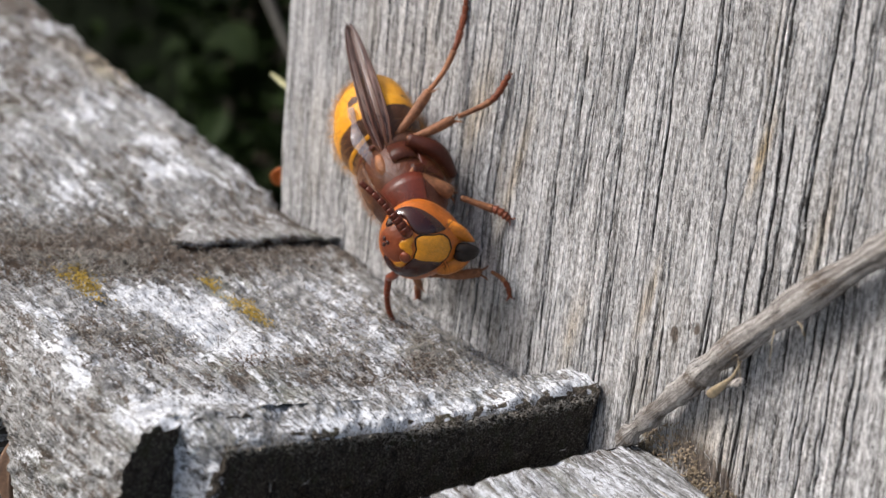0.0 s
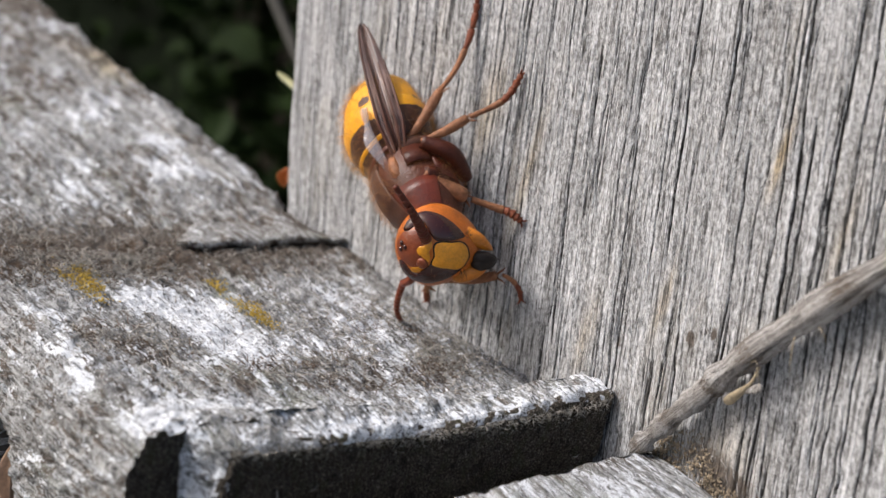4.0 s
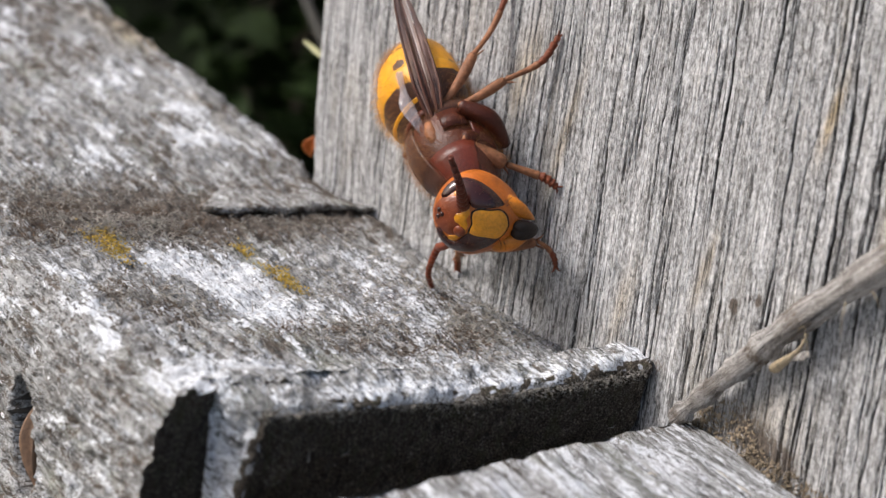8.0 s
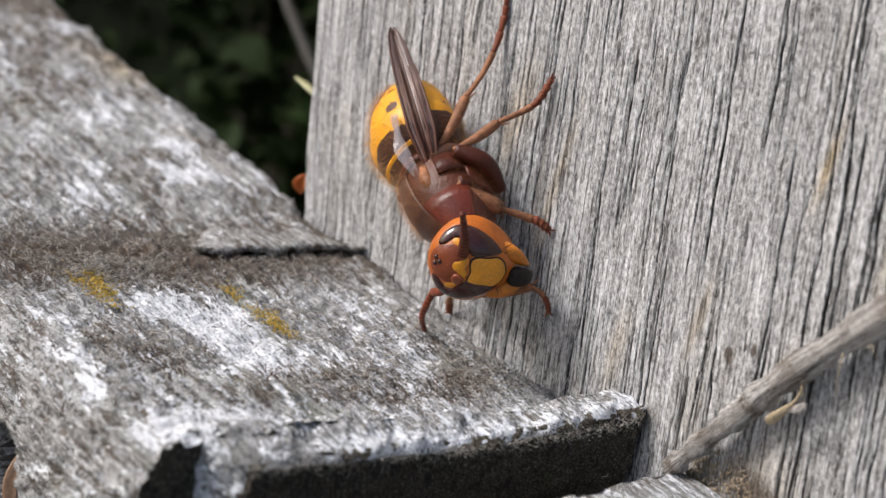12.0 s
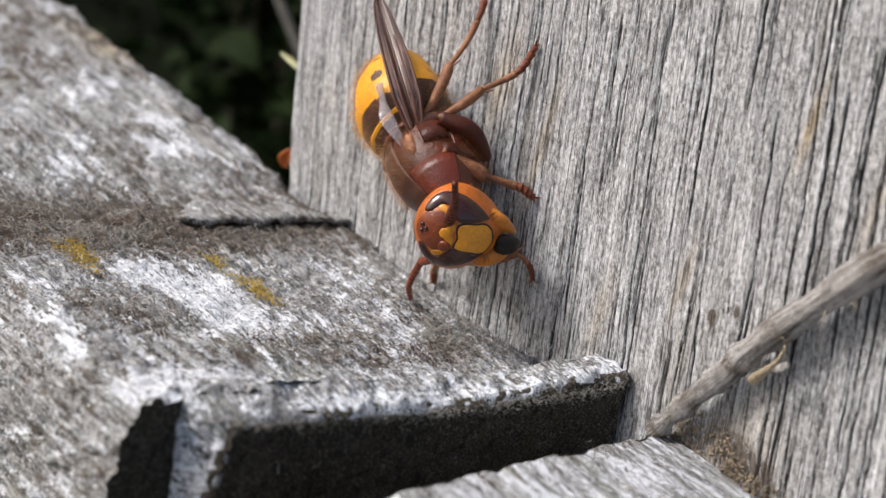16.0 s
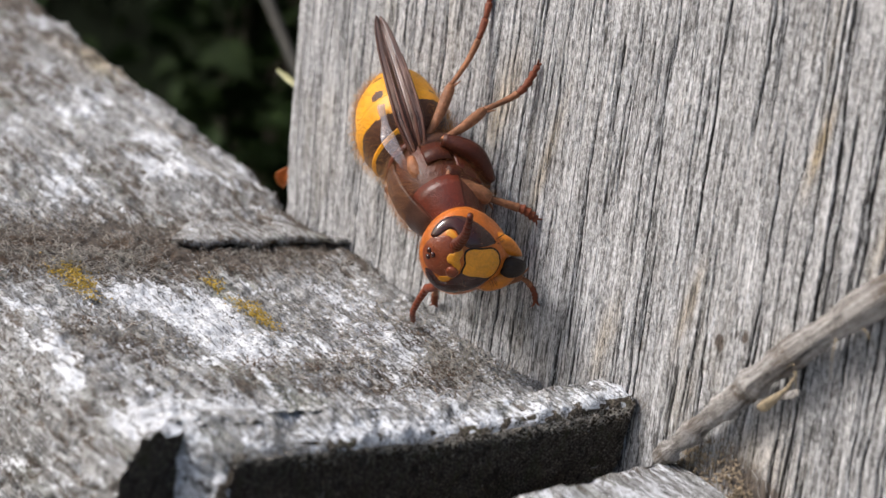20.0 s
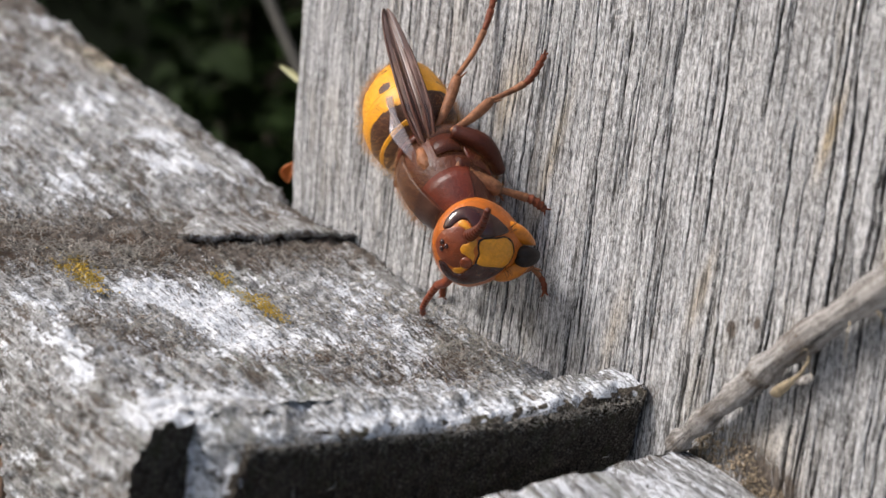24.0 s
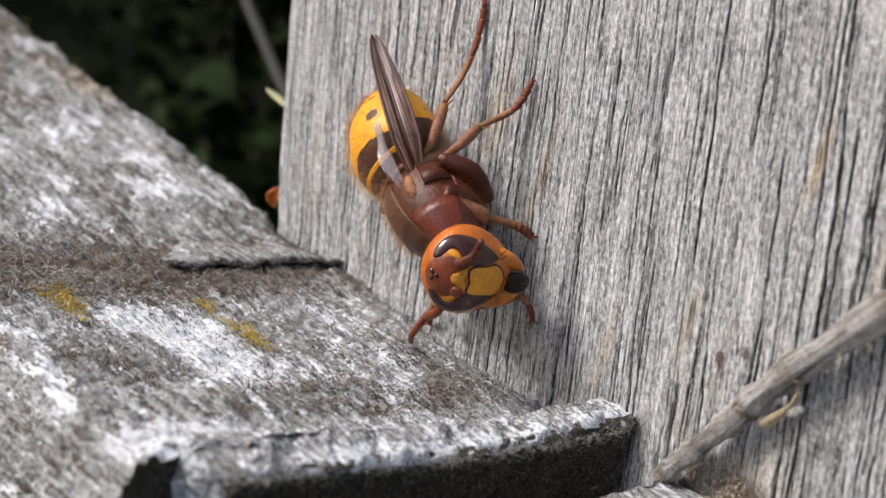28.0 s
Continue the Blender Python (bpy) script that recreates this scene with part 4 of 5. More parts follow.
WING = wing_material()
clear = Nodes("clear_grey_wing")
clear.bsdf.inputs["Alpha"].default_value = 0.27
CLEAR_WING = clear.finish(clear.ramp(clear.noise(clear.coords(), (2500, 2500, 2500), 3), [(0.3, (0.38, 0.33, 0.34)), (0.7, (0.56, 0.51, 0.53))]), 0.2)
VEIN = chitin("wing_vein", (0.075, 0.028, 0.018), 0.35)

hornet = new("hornet")
HOME = Vector((-2.33, -0.03, 1.5))
hornet.location = HOME * CM
tagged(hornet, "large brown and yellow hornet clinging head-down to the plank", "hornet")


def member(name, v, f, material, parent=None, label="", index=None, origin=(0, 0, 0)):
    """A part of the hornet; its points are in the space of its parent."""
    ob = part(name, mesh_of(name, v, f, material, index), parent or hornet, label)
    ob.location = Vector(origin) * CM
    return ob


def away(p):
    return Vector(p) - HOME


# thorax and abdomen are built round a spine: forward, left, dorsal
FWD = Vector((0.905, -0.17, -0.39)).normalized()
UPB = (Vector((-0.10, -0.97, -0.20)) - FWD * Vector((-0.10, -0.97, -0.20)).dot(FWD)).normalized()
LEFT = UPB.cross(FWD)
THX = away((-2.24, -0.67, 1.39))


def body_loft(stations, sides=64):
    """Rings from (place, half width, half height up, half height down, forward)."""
    rings = []
    for p, w, hu, hd, fwd, up in stations:
        left = up.cross(fwd).normalized()
        rings.append([p + left * (w * math.cos(a)) + up * ((hu if math.sin(a) > 0 else hd) * math.sin(a)) for a in (2 * math.pi * k / sides for k in range(sides))])
    return rings


def thorax_rings(profile):
    return body_loft([(THX + FWD * s + UPB * lift, w, hu, hd, FWD, UPB) for s, w, hu, hd, lift in profile])


v, f = loft(thorax_rings([(-0.60, 0.06, 0.06, 0.06, 0.0), (-0.56, 0.18, 0.16, 0.18, 0.0), (-0.46, 0.30, 0.27, 0.30, 0.01), (-0.30, 0.385, 0.36, 0.38, 0.02), (-0.10, 0.42, 0.405, 0.42, 0.03),
                          (0.10, 0.415, 0.40, 0.42, 0.03), (0.28, 0.39, 0.37, 0.39, 0.02), (0.42, 0.34, 0.32, 0.34, 0.0), (0.55, 0.27, 0.25, 0.27, 0.0), (0.66, 0.18, 0.17, 0.18, 0.0), (0.74, 0.1, 0.1, 0.1, 0.0)]))
thorax = member("thorax", v, f, THORAX, label="dark brown hairy thorax")


def shell(profile, a0, a1, lift, material, name, label=""):
    """A plate lying on the thorax between two angles round the spine."""
    rings = []
    for s, w, h, up in profile:
        outer = []
        for k in range(33):
            a = radians(a0 + (a1 - a0) * k / 32)
            r = lift * math.sin(math.pi * k / 32) ** 0.4
            outer.append(THX + FWD * s + UPB * up + LEFT * ((w + r) * math.cos(a)) + UPB * ((h + r) * math.sin(a)))
        inner = [THX + FWD * s + (q - THX - FWD * s) * 0.93 for q in reversed(outer)]
        rings.append(outer + inner)
    return member(name, *loft(rings), material, thorax, label)


shell([(0.68, 0.17, 0.16, 0.0), (0.60, 0.245, 0.225, 0.0), (0.50, 0.305, 0.285, 0.005), (0.38, 0.36, 0.34, 0.01), (0.28, 0.396, 0.376, 0.02)], -2, 74, 0.014, RED, "pronotum", "smooth red-brown collar plate")
shell([(0.52, 0.28, 0.265, 0.0), (0.40, 0.345, 0.325, 0.0), (0.28, 0.39, 0.37, 0.02), (0.1, 0.42, 0.41, 0.03), (-0.1, 0.43, 0.42, 0.03), (-0.22, 0.41, 0.4, 0.03)], 78, 160, 0.018, BROWN, "back_plate", "dark brown back plate")
shell([(-0.24, 0.405, 0.385, 0.03), (-0.34, 0.375, 0.355, 0.02), (-0.42, 0.335, 0.31, 0.01)], 40, 150, 0.035, RED, "rear_plate")


shell([(0.26, 0.395, 0.375, 0.02), (0.14, 0.425, 0.405, 0.03), (0.0, 0.435, 0.415, 0.03), (-0.12, 0.43, 0.41, 0.03)], -62, -6, 0.02, RED, "side_plate", "dark red-brown side plate")
shell([(-0.15, 0.42, 0.40, 0.03), (-0.28, 0.40, 0.375, 0.02), (-0.42, 0.335, 0.31, 0.01)], -66, 34, 0.022, BROWN, "side_plate")
shell([(0.10, 0.432, 0.412, 0.03), (0.0, 0.437, 0.417, 0.03), (-0.12, 0.432, 0.412, 0.03)], -2, 34, 0.028, LEG_DARK, "side_plate")


def hairs(count, seed, reach, material, name, parent, where):
    r = random.Random(seed)
    pieces = []
    for _ in range(count):
        p, n = where(r)
        way = (n + Vector([r.gauss(0, 0.35) for _ in range(3)])).normalized() * reach * r.uniform(0.5, 1.2)
        pieces.append(tube([p, p + way * 0.5, p + way + Vector((0, 0, -reach * 0.15))], [0.0008, 0.0006, 0.0003], 3))
    ob = member(name, *merge(pieces), material, parent, "fine golden-brown hairs")
    return tagged(ob, kind="stuff")


def on_thorax(r):
    s, a = r.uniform(-0.5, 0.3), r.uniform(-2.0, 3.6)
    w = 0.42 * math.sqrt(max(0.05, 1 - (s / 0.62) ** 2))
    n = LEFT * math.cos(a) + UPB * math.sin(a)
    return THX + FWD * s + n * (w + 0.02), n


hairs(6500, 8, 0.085, HAIR, "thorax_hair", thorax, on_thorax)

# abdomen: six overlapping segments, each a ring with a dark front band and a wavy yellow rear
ABD0, ABD1 = away((-2.46, -0.61, 1.42)), away((-3.62, -0.31, 2.00))
ABD_BEND = away((-3.04, -0.65, 1.74))
spine = curve_points([ABD0, ABD_BEND, ABD1], 60)


def abdomen_radius(t):
    return 0.49 * (math.sin(math.pi * min(1, t * 1.9 + 0.16) * 0.5) ** 0.75) * math.sqrt(max(0.0, 1 - max(0, (t - 0.32) / 0.69) ** 2.2))


abdomen = new("abdomen")
abdomen.parent = hornet
SEGS = [(0.0, 0.275, 0.90, 0.015, 0), (0.255, 0.48, 0.57, 0.06, 0), (0.465, 0.635, 0.04, 0.0, 0.30), (0.62, 0.78, 0.04, 0.0, 0.26), (0.765, 0.905, 0.05, 0.0, 0.3), (0.89, 1.0, 0.0, 0.0, 0)]
SEG_LABELS = ("red-brown first segment with a thin yellow rim", "dark brown segment with a broad wavy yellow rim", "yellow segment with brown spots", "yellow segment with brown spots", "yellow segment with brown spots", "yellow tail segment")
for number, (t0, t1, dark_to, wave, spots) in enumerate(SEGS):
    rings, m, n = [], 150, 34
    for i in range(n):
        u = i / (n - 1)
        t = t0 + (t1 - t0) * u
        k = min(t, 0.999) * 59
        p = spine[int(k)].lerp(spine[min(int(k) + 1, 59)], k - int(k))
        way = (spine[min(int(k) + 2, 59)] - spine[max(int(k) - 2, 0)]).normalized()
        up = (UPB - way * UPB.dot(way)).normalized()
        left = way.cross(up)
        r = abdomen_radius(t) * (1 + 0.030 * u - 0.030 * (1 - u)) + 0.002
        rings.append([p + left * (r * 1.04 * math.cos(a)) + up * (r * 0.92 * math.sin(a)) for a in (2 * math.pi * q / m for q in range(m))])
    v, f = loft(rings)
    index = []
    for i in range(n - 1):
        for j in range(m):
            a, u = 2 * math.pi * (j + 0.5) / m, (i + 0.5) / (n - 1)
            edge = dark_to + wave * math.cos(4 * a + 0.9) + 0.25 * wave * math.sin(9 * a) + (0.2 if number == 0 and math.cos(a + 0.5) > 0.5 else 0)
            spot = spots and (min(abs(((a - c + math.pi) % (2 * math.pi)) - math.pi) for c in (0.86, 2.28, -0.55, -2.6)) / 0.15) ** 2 + ((u - spots) / 0.17) ** 2 < 1
            index.append(2 if number == 0 and u < 0.5 else 0 if u < edge or spot else 1)
    index += [2, 0] if number == 0 else [0, 0] if number < 2 else [1, 1]
    member("segment", v, f, [BROWN, AMBER, RED], abdomen, SEG_LABELS[number], index)


def on_abdomen(r):
    t, a = r.uniform(0.1, 0.95), r.uniform(0, 6.28)
    k = int(t * 58)
    way = (spine[k + 1] - spine[k]).normalized()
    up = (UPB - way * UPB.dot(way)).normalized()
    n = way.cross(up) * math.cos(a) + up * math.sin(a)
    return spine[k] + n * abdomen_radius(t) * 0.97, n


hairs(7000, 9, 0.085, PALE_HAIR, "abdomen_hair", abdomen, on_abdomen)
stalk = member("waist", *tube([THX - FWD * 0.5, ABD0, spine[4]], [0.10, 0.08, 0.12], 16), BROWN)


# wings: long folded sheets with veins
def wing(name, base, mid, tip, across, width, material, folds, label, veins=True):
    line = curve_points([away(base), away(mid), away(tip)], 40)
    across = Vector(across).normalized()
    n, m = 40, 15
    verts, grain = [], []
    for i, p in enumerate(line):
        u = i / (n - 1)
        way = (line[min(i + 1, n - 1)] - line[max(i - 1, 0)]).normalized()
        side = (across - way * across.dot(way)).normalized()
        out = way.cross(side)
        w = width * (0.30 + 0.70 * min(1, u * 2.6)) * math.sqrt(max(0.03, 1 - max(0, (u - 0.38) / 0.625) ** 3.0))
        for j in range(m):
            q = j / (m - 1) - 0.5
            ridge = 0.022 * math.cos(q * math.pi * 2 * folds) * (1 - u * 0.5) + 0.16 * (0.25 - q * q)
            verts.append(p + side * (w * q) + out * ridge)
            grain.append((q * width, 0.0, u * 2))
    top = len(verts)
    verts += [p - out * 0.006 for p in verts]
    f = grid_faces(n, m)
    faces = f.tolist() + (f[:, ::-1] + top).tolist()
    rim = [i * m for i in range(n)] + [(n - 1) * m + j for j in range(1, m)] + [i * m + m - 1 for i in range(n - 2, -1, -1)] + list(range(m - 2, 0, -1))
    faces += [[a, b, b + top, a + top] for a, b in zip(rim, rim[1:] + rim[:1])]
    me = mesh_of(name, verts, faces, material)
    attr(me, "grain", grain + grain)
    ob = part(name, me, hornet, label)
    for q in (0, 4, 7, 10, 14) if veins else ():
        stop = n - 1 if q in (0, 7) else 30
        pts = [(Vector(verts[i * m + q]) + Vector(verts[top + i * m + q])) / 2 for i in range(0, stop + 1)]
        member("vein", *tube(pts, [0.020 * (1 - 0.75 * k / len(pts)) + 0.003 for k in range(len(pts))], 6), VEIN, ob)
    return ob


forewing = wing("forewing", (-2.19, -0.94, 1.55), (-2.67, -1.00, 2.08), (-3.60, -0.86, 2.70), (0.55, 0.80, 0.25), 0.25, WING, 2, "smoky brown wing folded lengthwise along the side")
hindwing = wing("hindwing", (-2.30, -1.06, 1.53), (-2.62, -1.17, 1.78), (-2.86, -1.13, 1.96), (-0.45, -0.2, 0.80), 0.19, CLEAR_WING, 1, "clear greyish hind wing lying on the abdomen", False)
far_wing = wing("far_wing", (-2.45, -0.66, 1.10), (-2.95, -0.52, 1.36), (-3.55, -0.36, 1.78), (0.2, 0.8, -0.5), 0.26, WING, 2, "smoky brown wing folded along the far side")
tegula = member("wing_root_scale", *tube([away(p) for p in ((-2.02, -0.90, 1.44), (-2.04, -0.97, 1.46), (-2.06, -1.02, 1.48), (-2.08, -1.04, 1.50))], [0.03, 0.07, 0.06, 0.02], 14), RED, forewing, "red-brown scale over the wing root")
hinge = member("wing_hinge", *tube([away(p) for p in ((-2.06, -0.96, 1.46), (-2.14, -1.02, 1.50), (-2.23, -1.04, 1.56), (-2.31, -1.03, 1.62))], [0.05, 0.075, 0.065, 0.04], 12), LEG, forewing)


# legs: thigh, shin with spurs, and a row of foot joints with claws; the foot holds its place on the plank
LEGS = []


def along_cm(start, end):
    """A pose at start (cm) whose z axis points to end."""
    way = (Vector(end) - Vector(start)).normalized()
    return Matrix.Translation(Vector(start)) @ Vector((0, 0, 1)).rotation_difference(way).to_matrix().to_4x4()


def leg(joints, radii, foot, name_label, follow=0.1, thigh_material=LEG_DARK, bow=(0.07, 0.0, 0.09)):
    hip, knee, ankle = (away(p) for p in joints)
    root = new("leg")
    root.parent = hornet
    tagged(root, name_label)
    middle_of = (hip + knee) / 2 + Vector(bow)
    v, f = tube(curve_points([hip, middle_of, knee], 16), [radii[0] * (0.55 + 0.5 * math.sin(math.pi * (0.1 + 0.8 * k / 15))) for k in range(16)], 18)
    thigh = member("thigh", v, f, thigh_material, root)
    at_knee = along_cm(knee, ankle).inverted()
    long = (ankle - knee).length
    line = curve_points([(0, 0, 0), (0.012, 0.012, long * 0.5), (0, 0, long)], 18)
    swell = [0.58 + 0.34 * step(0.0, 0.55, k / 17) + 0.14 * math.exp(-(((k / 17 - 0.72) / 0.22) ** 2)) - 0.22 * step(0.93, 1.0, k / 17) for k in range(18)]
    pieces = [tube(line, [radii[1] * float(s) for s in swell], 16)]
    for side in (-1, 1):
        pieces.append(tube([(side * 0.015, 0.01, long - 0.02), (side * 0.055, 0.02, long + 0.045), (side * 0.085, 0.02, long + 0.075)], [0.014, 0.009, 0.002], 6))
    shin = member("shin", *merge(pieces), LEG, root)
    r = random.Random(len(bpy.data.objects))
    bristle = []
    for _ in range(90):
        z, n = r.uniform(0.05, 1.0) * long, Vector((r.gauss(0, 1), r.gauss(0, 1), 0.4)).normalized()
        p = Vector((0, 0, z)) + n * radii[1] * 0.75
        bristle.append(tube([p, p + n * r.uniform(0.03, 0.055)], [0.0022, 0.0008], 3))
    bristles = tagged(member("bristles", *merge(bristle), HAIR, root), kind="stuff")
    line = curve_points([ankle] + [away(p) for p in foot], 41)
    tip = line[-1]
    at_tip = along_cm(tip, ankle).inverted()
    cuts = [0, 18, 25, 31, 36, 41]
    feet = []
    for a, b in zip(cuts, cuts[1:]):
        pts = [at_tip @ p for p in line[a : min(b + 1, 41)]]
        k = len(pts)
        wide = radii[2] * (0.82 if a == 0 else 0.95 if a < 36 else 0.78)
        v, f = tube(pts, [wide * (0.70 + 0.36 * (q / (k - 1)) ** 1.4 - (0.14 if q == k - 1 else 0)) for q in range(k)], 12)
        feet.append(member("foot_joint", v, f, LEG if a == 0 else TARSUS, root))
    end, way = at_tip @ line[-1], ((at_tip @ line[-1]) - (at_tip @ line[-4])).normalized()
    for side in (-1, 1):
        out = way.orthogonal().normalized() * side
        feet.append(member("claw", *tube([end - way * 0.01, end + way * 0.035 + out * 0.028, end + way * 0.05 + out * 0.05], [0.015, 0.010, 0.003], 6), TARSUS, root))
    LEGS.append((thigh, (shin, bristles), feet, knee, ankle, tip, follow))
    return root


leg([(-2.35, -0.35, 1.50), (-2.41, -0.84, 1.77), (-2.60, -0.50, 2.31)], (0.075, 0.053, 0.042), [(-2.76, -0.24, 2.53), (-2.82, -0.12, 2.81), (-2.90, -0.05, 3.10), (-2.95, -0.04, 3.29)], "long brown hind leg stretched up the plank")
leg([(-1.90, -0.36, 1.60), (-2.17, -0.84, 1.87), (-2.10, -0.45, 2.21)], (0.092, 0.049, 0.044), [(-2.02, -0.22, 2.39), (-1.98, -0.13, 2.52), (-1.98, -0.05, 2.73)], "brown middle leg with a dark red thigh")
leg([(-2.10, -0.55, 1.35), (-1.93, -0.90, 1.62), (-1.68, -0.50, 1.48)], (0.10, 0.078, 0.054), [(-1.56, -0.24, 1.45), (-1.48, -0.14, 1.44), (-1.40, -0.05, 1.39)], "short brown front leg gripping the plank", 0.85)
leg([(-1.80, -0.50, 0.75), (-1.50, -0.62, 0.655), (-1.16, -0.30, 0.90)], (0.06, 0.048, 0.034), [(-1.15, -0.16, 0.84), (-1.11, -0.08, 0.76), (-1.09, -0.04, 0.67)], "front leg reaching under the head", 0.1, LEG_DARK, (0, 0, 0))
leg([(-2.05, -0.45, 0.80), (-2.10, -0.40, 0.50), (-2.28, -0.22, 0.30)], (0.05, 0.040, 0.040), [(-2.34, -0.16, 0.22), (-2.38, -0.11, 0.15), (-2.42, -0.05, 0.06)], "far middle leg, its foot on the plank", 0.1, LEG_DARK, (0, 0, 0))
leg([(-2.75, -0.40, 1.25), (-3.05, -0.60, 1.05), (-3.25, -0.28, 1.30)], (0.06, 0.045, 0.03), [(-3.40, -0.15, 1.45), (-3.50, -0.09, 1.55), (-3.58, -0.04, 1.66)], "far hind leg hidden under the abdomen")

# head: built about its own centre, x to the front, y to its left, z to its crown
head = new("head")
head.parent = hornet
HW, HH, HD = 0.378, 0.39, 0.29


def skull(lon, lat, lift=0.0):
    """A point of the head by angles round it, in degrees."""
    a, b = radians(lon), radians(lat)
    d = Vector((math.cos(a) * math.cos(b), math.sin(a) * math.cos(b), math.sin(b)))
    cheek = 1 + 0.085 * float(step(55, 92, abs(lon))) * math.cos(b)
    return Vector((d.x * HD * (1.0 if d.x > 0 else 1.15), d.y * HW * cheek * (1 - 0.14 * max(0, -d.z)), d.z * HH * (1.18 if d.z < 0 else 1.0))) * (1 + lift)


rings = [[skull(lon, lat) for lon in np.linspace(-180, 180, 97)[:-1]] for lat in np.linspace(-89, 89, 60)]
member("head_capsule", *loft(rings), ORANGE, head, "orange head capsule")


def closed_curve(points, count):
    p = np.asarray(points, float)
    n = len(p)
    out = []
    for k in range(count):
        s = k / count * n
        i, t = int(s), s - int(s)
        a, b, c, d = p[(i - 1) % n], p[i % n], p[(i + 1) % n], p[(i + 2) % n]
        out.append(0.5 * (2 * b + (c - a) * t + (2 * a - 5 * b + 4 * c - d) * t * t + (3 * b - a - 3 * c + d) * t**3))
    return np.array(out)


def plate(name, material, outline, bulge, label="", low=0.010, grow=1.0, count=80):
    """A raised plate on the head inside a smooth outline of (lon, lat); its rim sinks into the head."""
    edge = closed_curve(outline, count)
    mid = edge.mean(0)
    edge = mid + (edge - mid) * grow
    rings = [[skull(*q, -0.04) for q in edge]]
    for r in (1.0, 0.985, 0.95, 0.88, 0.76, 0.6, 0.4, 0.2, 0.04):
        rings.append([skull(*(mid + (q - mid) * r), low + bulge * (1 - r**2) ** 0.5) for q in edge])
    return member(name, *loft(rings), material, head, label)


def mirrored(points, sign):
    return [(lo * sign, la) for lo, la in points][:: 1 if sign > 0 else -1]


def open_curve(points, count):
    return [(q.x, q.y) for q in curve_points([(lo, la, 0) for lo, la in points], count)]


EYE_OUT = [(48, 61), (60, 62), (72, 55), (77, 42), (75, 28), (69, 14), (61, 0), (51, -13), (41, -23), (34, -28)]
EYE_IN = [(46, 58), (43, 51), (47, 43), (50, 35), (45, 27), (33, 22), (22, 16), (17, 9), (18, -3), (22, -15), (29, -26)]


def eye_plate(sign):
    """A kidney-shaped eye: a domed band between its outer and its notched inner rim."""
    n, m = 60, 22
    outer, inner = open_curve(EYE_OUT, n), open_curve(EYE_IN, n)
    rings = []
    for (a0, b0), (a1, b1), k in zip(outer, inner, range(n)):
        ends = math.sin(math.pi * (0.02 + 0.96 * k / (n - 1))) ** 0.45
        row = []
        for j in range(m):
            w = j / (m - 1)
            dome = (1 - abs(2 * w - 1) ** 2.4) ** 0.6 * ends
            row.append(skull((a0 + (a1 - a0) * w) * sign, b0 + (b1 - b0) * w, 0.004 + 0.075 * dome if 0 < j < m - 1 else -0.03))
        rings.append(row)
    verts = [p for row in rings for p in row]
    faces = grid_faces(n, m)
    member("eye", verts, (faces if sign > 0 else faces[:, ::-1]).tolist(), EYE, head, "glossy dark brown kidney-shaped eye")


CROWN_LINE = [(0, 84), (40, 78), (50, 66), (44, 56), (41, 47), (38, 38), (30, 30), (18, 26), (0, 30), (-18, 26), (-30, 30), (-38, 38), (-41, 47), (-44, 56), (-50, 66), (-40, 78)]
SHIELD = [(0, 9), (9, 11), (17, 10), (21, 2), (22, -10), (25, -22), (20, -31), (10, -35), (0, -37), (-10, -35), (-20, -31), (-25, -22), (-22, -10), (-21, 2), (-17, 10), (-9, 11)]
SHIELD = [(lo - 5, la) for lo, la in SHIELD]
plate("crown", CROWN, CROWN_LINE, 0.012, "red-brown crown between the eyes", 0.004)
plate("face_seam", BLACK, SHIELD, 0.004, "", 0.008, 1.11)
plate("face_shield", YELLOW, SHIELD, 0.055, "yellow face shield edged in black", 0.012)
plate("brow", YELLOW, [(0, 36), (7, 33), (9, 27), (15, 22), (17, 17), (9, 15), (0, 18), (-9, 15), (-17, 17), (-15, 22), (-9, 27), (-7, 33)], 0.030, "yellow brow between the feelers", 0.012)
